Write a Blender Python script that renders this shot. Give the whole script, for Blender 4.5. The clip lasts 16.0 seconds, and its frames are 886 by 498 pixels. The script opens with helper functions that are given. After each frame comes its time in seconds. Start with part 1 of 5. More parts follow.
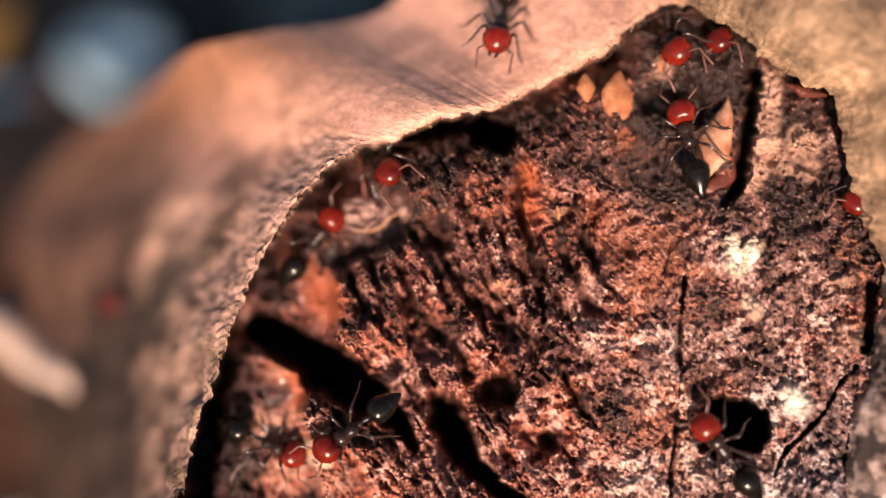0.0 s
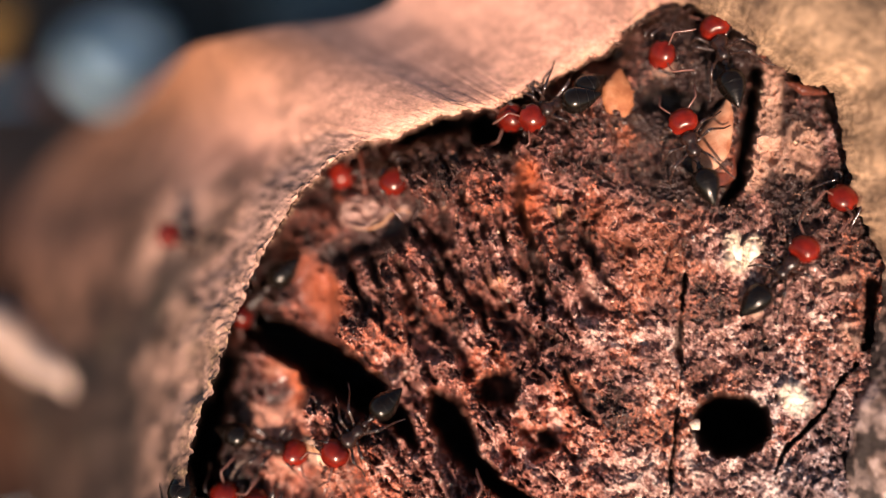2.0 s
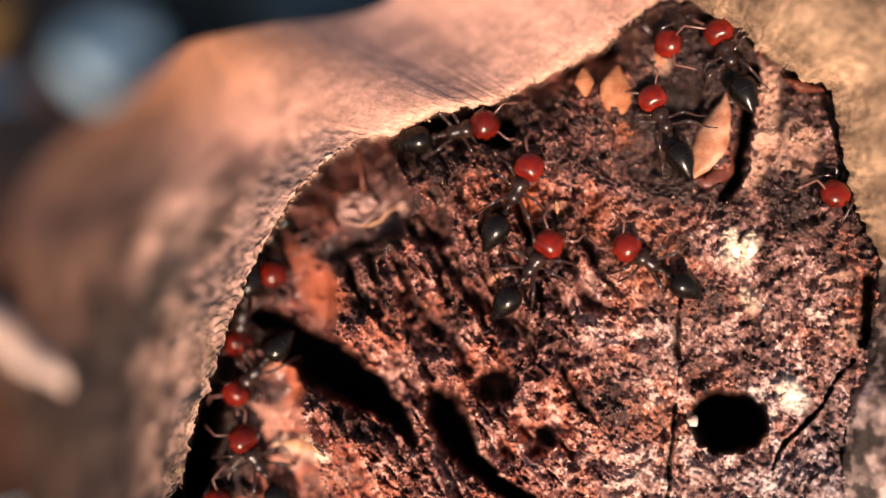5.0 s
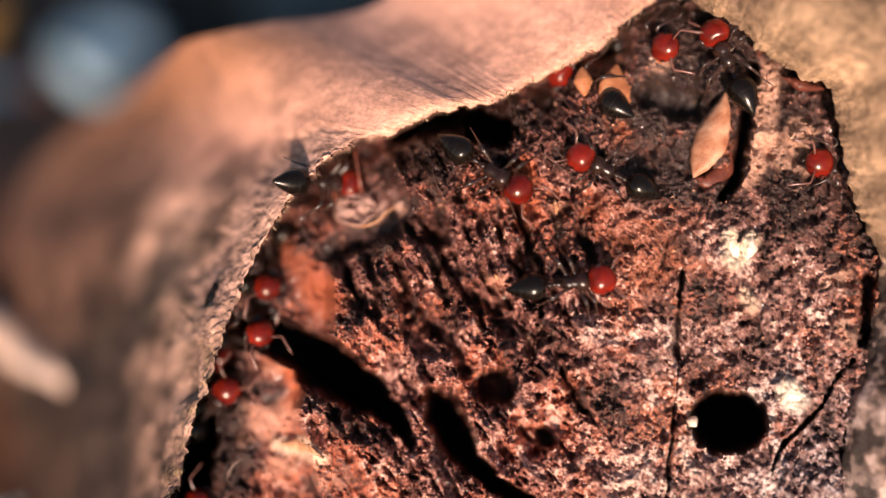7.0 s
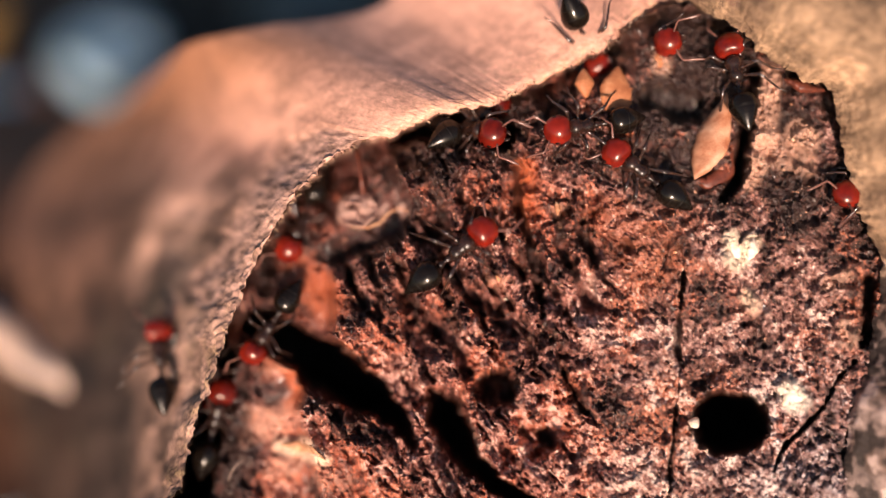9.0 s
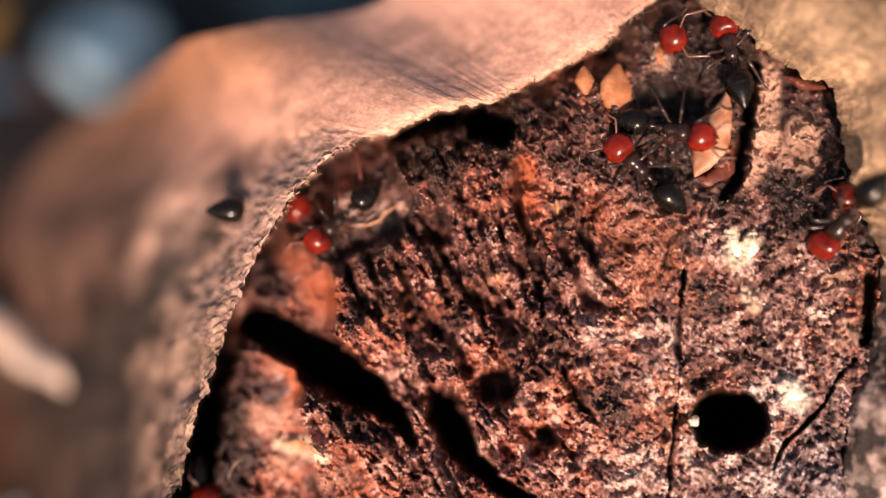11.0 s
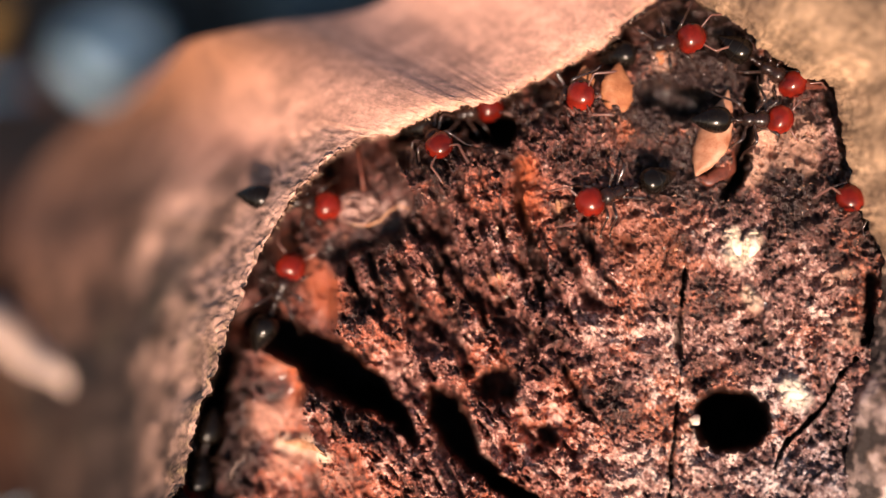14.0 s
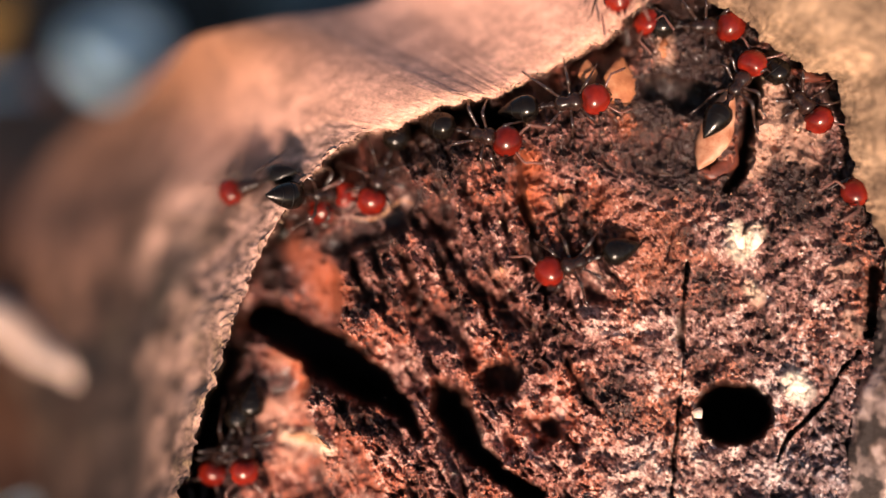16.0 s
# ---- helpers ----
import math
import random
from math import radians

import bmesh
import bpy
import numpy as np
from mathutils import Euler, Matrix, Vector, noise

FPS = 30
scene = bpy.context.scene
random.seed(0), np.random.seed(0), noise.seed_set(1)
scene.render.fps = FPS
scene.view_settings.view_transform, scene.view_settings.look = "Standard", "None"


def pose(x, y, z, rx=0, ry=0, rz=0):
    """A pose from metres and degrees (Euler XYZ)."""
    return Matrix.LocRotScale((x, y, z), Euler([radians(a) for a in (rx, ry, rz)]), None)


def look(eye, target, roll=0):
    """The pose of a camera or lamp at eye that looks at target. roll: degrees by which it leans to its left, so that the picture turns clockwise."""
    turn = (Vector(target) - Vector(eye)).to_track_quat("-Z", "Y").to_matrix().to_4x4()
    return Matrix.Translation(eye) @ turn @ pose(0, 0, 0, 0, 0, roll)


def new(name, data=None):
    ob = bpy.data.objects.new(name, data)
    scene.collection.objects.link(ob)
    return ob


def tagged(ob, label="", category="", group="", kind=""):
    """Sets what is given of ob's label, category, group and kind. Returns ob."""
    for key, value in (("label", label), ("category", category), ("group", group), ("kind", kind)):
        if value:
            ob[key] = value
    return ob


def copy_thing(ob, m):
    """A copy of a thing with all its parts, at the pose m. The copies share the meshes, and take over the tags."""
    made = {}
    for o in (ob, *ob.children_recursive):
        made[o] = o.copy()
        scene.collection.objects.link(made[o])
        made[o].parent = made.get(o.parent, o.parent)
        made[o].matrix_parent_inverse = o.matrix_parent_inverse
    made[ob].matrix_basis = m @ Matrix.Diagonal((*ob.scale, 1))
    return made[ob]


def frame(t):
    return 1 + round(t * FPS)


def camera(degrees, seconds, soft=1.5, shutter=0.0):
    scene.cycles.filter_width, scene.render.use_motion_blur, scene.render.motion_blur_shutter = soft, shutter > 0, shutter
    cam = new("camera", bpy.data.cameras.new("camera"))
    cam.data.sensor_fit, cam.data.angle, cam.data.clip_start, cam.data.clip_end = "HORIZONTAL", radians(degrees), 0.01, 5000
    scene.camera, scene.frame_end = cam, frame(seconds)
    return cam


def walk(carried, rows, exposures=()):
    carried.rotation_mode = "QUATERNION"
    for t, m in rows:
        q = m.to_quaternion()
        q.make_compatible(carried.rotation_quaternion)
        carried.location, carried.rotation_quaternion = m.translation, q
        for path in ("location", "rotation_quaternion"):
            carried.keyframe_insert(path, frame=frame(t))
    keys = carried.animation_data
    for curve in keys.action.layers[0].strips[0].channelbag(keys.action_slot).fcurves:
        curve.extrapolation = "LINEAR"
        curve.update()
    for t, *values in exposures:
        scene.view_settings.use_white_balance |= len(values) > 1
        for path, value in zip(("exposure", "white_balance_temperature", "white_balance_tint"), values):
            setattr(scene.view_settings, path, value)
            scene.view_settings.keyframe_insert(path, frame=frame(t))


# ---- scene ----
# A macro view of a broken log end with a colony of red-headed ants. Lengths in the plan are millimetres.
MM = 0.001
VIEW = 31.52                     # distance at which the plan's a (right) and b (up) are true millimetres
EYE = Vector((0, -0.040, 0.060))
PITCH = 50.0                     # the lens looks down by this much
REST = Matrix.Translation(EYE) @ Euler((radians(90 - PITCH), 0, 0)).to_matrix().to_4x4()
DEGREES = 60.0

cam = camera(DEGREES, 16.0, soft=1.2, shutter=0.5)
cam.data.dof.use_dof = True
cam.data.dof.focus_distance = 0.0330
cam.data.dof.aperture_fstop = 6.6

# the hand-held drift: seconds, shift right / up / back in mm, turn about x / y / z in degrees
DRIFT = [
    (0, 0.246, -0.005, 0.201, 0.399, 0.647, 0.147),
    (0.5, 0.143, -0.053, 0.227, 0.427, 0.529, 0.158),
    (1, 0.185, -0.064, 0.229, 0.392, 0.580, 0.153),
    (1.5, 0.152, -0.153, 0.250, 0.532, 0.555, 0.198),
    (2, 0.165, -0.210, 0.215, 0.546, 0.557, 0.193),
    (2.5, 0.200, -0.174, 0.215, 0.345, 0.607, 0.139),
    (3, 0.163, -0.240, 0.290, 0.399, 0.591, 0.158),
    (3.5, 0.173, -0.177, 0.296, 0.318, 0.616, 0.098),
    (4, 0.109, -0.212, 0.241, 0.427, 0.466, 0.126),
    (6.5, 0.015, -0.059, 0.035, 0.035, 0.042, 0.015),
    (7, 0.000, -0.000, 0.000, 0.000, 0.000, -0.000),
    (7.5, -0.047, -0.012, 0.016, 0.013, -0.080, 0.050),
    (8, 0.002, 0.079, -0.002, -0.185, -0.041, 0.016),
    (8.5, 0.016, -0.071, 0.078, 0.175, 0.083, 0.041),
    (9, -0.019, -0.105, 0.069, 0.278, 0.097, -0.005),
    (11.5, -0.006, 0.081, -0.028, -0.207, 0.079, -0.018),
    (12, -0.004, 0.053, -0.008, -0.168, 0.083, -0.023),
    (12.5, 0.019, 0.112, 0.040, -0.461, 0.133, -0.047),
    (13, -0.010, 0.083, 0.044, -0.409, 0.113, -0.082),
    (13.5, 0.072, 0.084, 0.029, -0.289, 0.308, -0.099),
    (14, 0.093, 0.009, 0.081, -0.097, 0.351, -0.079),
    (14.5, 0.157, -0.167, 0.191, 0.285, 0.585, -0.145),
    (15, 0.190, -0.127, 0.173, 0.007, 0.646, -0.166),
    (15.5, 0.265, -0.210, 0.288, -0.114, 0.844, -0.163),
    (16, 0.246, -0.138, 0.213, -0.301, 0.827, -0.173),
]
walk(cam, [(t, REST @ pose(x * MM, y * MM, z * MM, rx, ry, rz)) for t, x, y, z, rx, ry, rz in DRIFT],
     exposures=[(0, 0.56), (16, 0.56)])

# ---- light ----
toward_sun = (REST.to_3x3() @ Vector((-0.03, -0.58, 0.81))).normalized()
world = bpy.data.worlds.new("sky")
scene.world = world
world.use_nodes = True
sky = world.node_tree.nodes.new("ShaderNodeTexSky")
sky.sky_type = "NISHITA"
sky.sun_disc = False
sky.sun_elevation = math.asin(toward_sun.z)
sky.sun_rotation = math.atan2(toward_sun.x, toward_sun.y)
world.node_tree.links.new(sky.outputs[0], world.node_tree.nodes["Background"].inputs[0])
world.node_tree.nodes["Background"].inputs[1].default_value = 0.09
sun = new("sun", bpy.data.lights.new("sun", "SUN"))
sun.data.energy = 5.0
sun.data.angle = radians(0.6)
sun.data.color = (1.0, 0.76, 0.63)
sun.matrix_world = look(toward_sun * 2, (0, 0, 0))


# ---- noise on arrays ----
def lattice(ix, iy, seed):
    h = (ix.astype(np.int64) * 374761393 + iy.astype(np.int64) * 668265263 + seed * 2246822519) & 0xFFFFFFFF
    h = ((h ^ (h >> 13)) * 1274126177) & 0xFFFFFFFF
    h = ((h ^ (h >> 16)) * 2654435761) & 0xFFFFFFFF
    return ((h ^ (h >> 15)) & 0xFFFFFF) / float(0xFFFFFF)


def value_noise(x, y, seed=0):
    ix, iy = np.floor(x), np.floor(y)
    fx, fy = x - ix, y - iy
    fx, fy = fx * fx * (3 - 2 * fx), fy * fy * (3 - 2 * fy)
    a, b = lattice(ix, iy, seed), lattice(ix + 1, iy, seed)
    c, d = lattice(ix, iy + 1, seed), lattice(ix + 1, iy + 1, seed)
    return (a + (b - a) * fx) * (1 - fy) + (c + (d - c) * fx) * fy


def fbm(x, y, octaves=4, seed=0, gain=0.5):
    """Layered noise between about -1 and 1."""
    total, amp, norm = 0.0, 1.0, 0.0
    for k in range(octaves):
        total = total + amp * (value_noise(x, y, seed + 17 * k) * 2 - 1)
        norm += amp
        amp *= gain
        x, y = x * 2.03 + 11.7, y * 2.03 - 5.3
    return total / norm


def step(lo, hi, v):
    s = np.clip((v - lo) / (hi - lo), 0, 1)
    return s * s * (3 - 2 * s)


def blend(a, b, w):
    return a + (np.asarray(b) - a) * w[..., None]


def near_line(a, b, line):
    """Signed clearance from a tapering stroke: line holds (a, b, half width); negative inside."""
    best = np.full(a.shape, 1e9)
    for (x0, y0, r0), (x1, y1, r1) in zip(line, line[1:]):
        dx, dy = x1 - x0, y1 - y0
        k = np.clip(((a - x0) * dx + (b - y0) * dy) / (dx * dx + dy * dy + 1e-9), 0, 1)
        best = np.minimum(best, np.hypot(a - x0 - k * dx, b - y0 - k * dy) - (r0 + (r1 - r0) * k))
    return best


def inside(a, b, ring):
    hit = np.zeros(np.shape(a), bool)
    for (x0, y0), (x1, y1) in zip(ring, np.roll(ring, -1, axis=0)):
        cross = (y0 > b) != (y1 > b)
        hit ^= cross & (a < (x1 - x0) * (b - y0) / (y1 - y0 + 1e-12) + x0)
    return hit


def spot(a, b, d):
    """World point of plan place (a, b) at depth d, all in mm."""
    return REST @ (Vector((a * d / VIEW, b * d / VIEW, -d)) * MM)


def spots(a, b, d):
    m = np.array(REST)
    p = np.stack([a * d / VIEW, b * d / VIEW, -d], -1) * MM
    return p @ m[:3, :3].T + m[:3, 3]


def on_ground(a, b, z=0.0):
    """World point where the line of sight of (a, b) meets the height z (metres)."""
    p = spot(a, b, 100)
    w = p - EYE
    return EYE + w * ((z - EYE.z) / w.z)


# ---- materials ----
def shader(name, rough=0.6, spec=0.4, color=None):
    mat = bpy.data.materials.new(name)
    mat.use_nodes = True
    nt = mat.node_tree
    bsdf = nt.nodes["Principled BSDF"]
    bsdf.inputs["Roughness"].default_value = rough
    bsdf.inputs["Specular IOR Level"].default_value = spec
    if color:
        bsdf.inputs["Base Color"].default_value = (*color, 1)
    return mat, nt, bsdf


def noise_node(nt, scale, detail=4, rough=0.6, coord="Object"):
    tc = nt.nodes.new("ShaderNodeTexCoord")
    n = nt.nodes.new("ShaderNodeTexNoise")
    n.inputs["Scale"].default_value = scale
    n.inputs["Detail"].default_value = detail
    n.inputs["Roughness"].default_value = rough
    nt.links.new(tc.outputs[coord], n.inputs["Vector"])
    return n.outputs["Fac"]


def remap(nt, fac, lo, hi, out_lo, out_hi):
    n = nt.nodes.new("ShaderNodeMapRange")
    for k, v in zip(("From Min", "From Max", "To Min", "To Max"), (lo, hi, out_lo, out_hi)):
        n.inputs[k].default_value = v
    nt.links.new(fac, n.inputs["Value"])
    return n.outputs["Result"]


def ramp(nt, fac, stops):
    n = nt.nodes.new("ShaderNodeValToRGB")
    while len(n.color_ramp.elements) < len(stops):
        n.color_ramp.elements.new(0.5)
    for e, (p, c) in zip(n.color_ramp.elements, stops):
        e.position, e.color = p, (*c, 1)
    nt.links.new(fac, n.inputs["Fac"])
    return n.outputs["Color"]


def bump(nt, bsdf, fac, depth, strength=1.0):
    n = nt.nodes.new("ShaderNodeBump")
    n.inputs["Distance"].default_value = depth
    n.inputs["Strength"].default_value = strength
    nt.links.new(fac, n.inputs["Height"])
    nt.links.new(n.outputs["Normal"], bsdf.inputs["Normal"])


def pigment(name, rough, spec, fine, fine_depth, lo=0.6, hi=1.35):
    """Wood or bark: the mesh's tint, stains and painted shade alike, broken up by fine grain."""
    mat, nt, bsdf = shader(name, rough, spec)
    at = nt.nodes.new("ShaderNodeAttribute")
    at.attribute_name = "tint"
    grain = noise_node(nt, fine, 5, 0.7)
    mul = nt.nodes.new("ShaderNodeVectorMath")
    mul.operation = "SCALE"
    nt.links.new(at.outputs["Color"], mul.inputs[0])
    nt.links.new(remap(nt, grain, 0.3, 0.7, lo, hi), mul.inputs["Scale"])
    nt.links.new(mul.outputs[0], bsdf.inputs["Base Color"])
    nt.links.new(remap(nt, grain, 0.3, 0.7, rough + 0.15, rough - 0.2), bsdf.inputs["Roughness"])
    bump(nt, bsdf, grain, fine_depth)
    return mat


WOOD = pigment("rotten_wood", 0.40, 0.55, 17000, 0.00009, 0.40, 1.65)
WET = WOOD.node_tree.nodes["Principled BSDF"]
WET.inputs["Coat Weight"].default_value = 0.4
WET.inputs["Coat Roughness"].default_value = 0.13
BARK = pigment("bark", 0.8, 0.25, 5000, 0.00002, 0.78, 1.2)


def plain(name, stops, scale, rough=0.6, spec=0.4, depth=0.0001, detail=4):
    mat, nt, bsdf = shader(name, rough, spec)
    f = noise_node(nt, scale, detail)
    nt.links.new(ramp(nt, f, stops), bsdf.inputs["Base Color"])
    nt.links.new(remap(nt, f, 0.3, 0.7, min(1, rough + 0.1), max(0.05, rough - 0.1)), bsdf.inputs["Roughness"])
    bump(nt, bsdf, f, depth)
    return mat


SOIL = plain("dark_soil", [(0.3, (0.006, 0.006, 0.007)), (0.7, (0.03, 0.025, 0.022))], 120, 0.9, 0.2, 0.002)
STONE = plain("blue_grey_stone", [(0.3, (0.26, 0.41, 0.52)), (0.7, (0.44, 0.60, 0.72))], 180, 0.6, 0.4, 0.0004)
SLATE = plain("dark_slate_stone", [(0.3, (0.03, 0.045, 0.055)), (0.7, (0.07, 0.09, 0.10))], 180, 0.6, 0.4, 0.0004)
DEAD_LEAF = plain("dead_leaf_brown", [(0.3, (0.05, 0.02, 0.011)), (0.7, (0.11, 0.05, 0.028))], 150, 0.6, 0.4, 0.0004)
YELLOW_LEAF = plain("dead_leaf_yellow", [(0.3, (0.20, 0.10, 0.02)), (0.7, (0.36, 0.21, 0.05))], 150, 0.6, 0.4, 0.0004)
TWIG = plain("pale_twig_wood", [(0.3, (0.40, 0.27, 0.21)), (0.7, (0.66, 0.50, 0.42))], 700, 0.7, 0.3, 0.0002)
PALE = plain("pale_sapwood", [(0.3, (0.30, 0.11, 0.05)), (0.52, (0.55, 0.27, 0.14)), (0.72, (0.74, 0.47, 0.29))], 2600, 0.6, 0.35, 0.00012)
CREAM = plain("cream_wood_fibre", [(0.3, (0.88, 0.58, 0.40)), (0.6, (0.97, 0.83, 0.68))], 3500, 0.6, 0.35, 0.00008)
HEAD_RED = plain("glossy_red_shell", [(0.35, (0.070, 0.004, 0.0025)), (0.7, (0.27, 0.017, 0.007))], 900, 0.2, 0.4, 0.00002)
SHELL_BLACK = plain("glossy_black_shell", [(0.35, (0.004, 0.0025, 0.002)), (0.7, (0.009, 0.006, 0.004))], 1800, 0.19, 0.14, 0.000004)
SHELL_BROWN = plain("dark_brown_shell", [(0.35, (0.010, 0.006, 0.005)), (0.7, (0.040, 0.016, 0.011))], 2500, 0.24, 0.4, 0.00002)
LIMB = plain("dark_limb_shell", [(0.35, (0.016, 0.009, 0.007)), (0.7, (0.070, 0.034, 0.025))], 3000, 0.22, 0.9, 0.00001)
FEELER = plain("reddish_feeler_shell", [(0.35, (0.10, 0.040, 0.030)), (0.7, (0.24, 0.110, 0.085))], 3000, 0.26, 0.6, 0.00001)
for glossy, tone, gloss in ((SHELL_BLACK, (1.0, 0.94, 0.90), 0.34), (HEAD_RED, (1.0, 0.88, 0.80), 0.45)):
    shell = glossy.node_tree.nodes["Principled BSDF"]
    shell.inputs["Specular Tint"].default_value = (*tone, 1)
    shell.inputs["Specular IOR Level"].default_value = gloss
# heads run from wine red to a lighter brick red
tone_nodes = HEAD_RED.node_tree
tone_info = tone_nodes.nodes.new("ShaderNodeObjectInfo")
tone_scale = tone_nodes.nodes.new("ShaderNodeVectorMath")
tone_scale.operation = "SCALE"
tone_input = tone_nodes.nodes["Principled BSDF"].inputs["Base Color"]
tone_nodes.links.new(tone_input.links[0].from_socket, tone_scale.inputs[0])
tone_nodes.links.new(remap(tone_nodes, tone_info.outputs["Random"], 0, 1, 0.6, 1.15), tone_scale.inputs["Scale"])
tone_nodes.links.new(tone_scale.outputs[0], tone_input)
SPLINTER = plain("orange_sapwood", [(0.32, (0.32, 0.10, 0.045)), (0.5, (0.50, 0.23, 0.13)), (0.7, (0.64, 0.37, 0.24))], 1100, 0.5, 0.4, 0.00006)
ORANGE_FLAKE = plain("orange_flake", [(0.3, (0.28, 0.085, 0.035)), (0.55, (0.42, 0.16, 0.07)), (0.75, (0.55, 0.28, 0.15))], 1300, 0.6, 0.3, 0.0001)
BAND = plain("dull_membrane", [(0.3, (0.004, 0.003, 0.003)), (0.7, (0.009, 0.007, 0.006))], 3000, 0.4, 0.15, 0.00001)


# ---- building helpers ----
def set_mesh(name, verts, faces, mat, tint=None, smooth=True):
    me = bpy.data.meshes.new(name)
    verts, faces = np.asarray(verts, float), np.asarray(faces, np.int32)
    me.vertices.add(len(verts))
    me.vertices.foreach_set("co", verts.ravel())
    me.loops.add(faces.size)
    me.loops.foreach_set("vertex_index", faces.ravel())
    me.polygons.add(len(faces))
    me.polygons.foreach_set("loop_start", np.arange(0, faces.size, faces.shape[1], dtype=np.int32))
    me.polygons.foreach_set("use_smooth", np.full(len(faces), smooth))
    me.update(calc_edges=True)
    me.validate()
    if tint is not None:
        at = me.color_attributes.new("tint", "FLOAT_COLOR", "POINT")
        at.data.foreach_set("color", np.concatenate([tint, np.ones((len(tint), 1))], 1).astype(np.float32).ravel())
    me.materials.append(mat)
    return me


def grid_faces(n, m, wrap=False):
    i, j = np.meshgrid(np.arange(n if wrap else n - 1), np.arange(m - 1), indexing="ij")
    i2 = (i + 1) % n
    return np.stack([i * m + j, i2 * m + j, i2 * m + j + 1, i * m + j + 1], -1).reshape(-1, 4)


def hang(ob, root):
    """Make ob a part of root without moving it."""
    ob.parent = root
    ob.matrix_parent_inverse = root.matrix_basis.inverted()
    return ob


def part(name, bm, mat, parent, label="", m=None):
    me = bpy.data.meshes.new(name)
    for f in bm.faces:
        f.smooth = True
    bm.to_mesh(me)
    bm.free()
    me.materials.append(mat)
    ob = new(name, me)
    ob.parent = parent
    if m:
        ob.matrix_basis = m
    if label:
        tagged(ob, label)
    return ob


def tube(points, radii, sides=8, cap=True):
    """A tapered limb along points."""
    bm = bmesh.new()
    rings = []
    pts = [Vector(p) for p in points]
    for i, p in enumerate(pts):
        way = (pts[min(i + 1, len(pts) - 1)] - pts[max(i - 1, 0)]).normalized()
        side = way.cross(Vector((0.13, 0.31, 0.94))).normalized()
        up = side.cross(way)
        rings.append([bm.verts.new(p + (side * math.cos(q) + up * math.sin(q)) * radii[i])
                      for q in (2 * math.pi * k / sides for k in range(sides))])
    for r0, r1 in zip(rings, rings[1:]):
        for k in range(sides):
            bm.faces.new((r0[k], r0[(k + 1) % sides], r1[(k + 1) % sides], r1[k]))
    if cap:
        bm.faces.new(rings[0][::-1])
        bm.faces.new(rings[-1])
    bmesh.ops.recalc_face_normals(bm, faces=bm.faces)
    return bm


def lathe(profile, sides=20, squash=1.0, bend=0.0):
    """A body turned about x: profile holds (x, radius); squash flattens it in z, bend lowers its ends."""
    bm = bmesh.new()
    rings = []
    for x, r in profile:
        if r <= 1e-9:
            rings.append([bm.verts.new((x, 0, bend * x * x))])
        else:
            rings.append([bm.verts.new((x, r * math.cos(q), r * math.sin(q) * squash + bend * x * x))
                          for q in (2 * math.pi * k / sides for k in range(sides))])
    for r0, r1 in zip(rings, rings[1:]):
        for k in range(sides):
            j = (k + 1) % sides
            if len(r0) == 1:
                bm.faces.new((r0[0], r1[j], r1[k]))
            elif len(r1) == 1:
                bm.faces.new((r0[k], r0[j], r1[0]))
            else:
                bm.faces.new((r0[k], r0[j], r1[j], r1[k]))
    bmesh.ops.recalc_face_normals(bm, faces=bm.faces)
    return bm


# ---- the log's plan ----
# the broken rim of the bark, clockwise from the low end, with the outer line of the trunk behind it: (a, b) and (a, b, depth gained)
RIM = [(-11.23, -11.35), (-10.82, -9.49), (-10.19, -6.82), (-9.26, -4.16), (-8.64, -2.3), (-7.87, -0.67), (-6.82, 1.07), (-5.9, 2.46), (-4.85, 3.46), (-3.69, 4.29),
       (-2.18, 4.62), (-0.91, 5.32), (0.37, 5.83), (1.88, 6.06), (3.16, 6.52), (5.48, 7.64), (6.99, 8.61), (8.03, 9.54), (9.19, 10.14), (10.47, 9.91),
       (11.98, 9.19), (13.02, 8.19), (14.3, 7.22), (15.88, 6.57), (16.16, 5.01), (16.62, 3.04), (17.13, 1.3), (18.01, -0.67), (17.66, -2.76), (17.2, -4.85),
       (16.62, -6.94), (16.39, -9.49), (16.16, -11.82), (13.83, -16.46), (0.84, -18.31), (-9.38, -15.76)]
OUTER = [(-17.73, -14.37), (-17.39, -10.65), (-17.62, -7.64), (-18.6, -4.6), (-18.6, -2.07), (-18.3, 0.5), (-17.2, 3.0), (-15.4, 4.8), (-13.0, 6.3), (-11.6, 7.6),
         (-10.54, 8.5), (-8.91, 8.96), (-7.06, 9.31), (-4.74, 9.54), (-2.65, 10.12), (-1.25, 11.63), (0.37, 13.49), (2.69, 15.11), (5.25, 17.2), (10.82, 17.9),
         (15.46, 17.2), (18.94, 15.58), (21.96, 13.25), (24.74, 10.24), (25.91, 7.22), (26.6, 3.74), (27.07, 0.95), (27.3, -1.37), (27.3, -3.69), (27.07, -6.01),
         (26.6, -8.33), (25.91, -11.12), (24.74, -15.3), (18.94, -23.42), (0.84, -28.06), (-13.56, -22.26)]
GAIN = [22] * 6 + [24, 23, 19, 12, 7] + [5.5] * 7 + [6, 5, 5, 5, 4, 4, 4, 4, 4, 4, 4, 4, 5, 6, 8, 14, 18, 20]
LIP = [0] * 18 + [1, 2, 3, 4, 4, 4, 4, 4, 4, 4, 4, 4, 4, 3, 1, 0, 0, 0]


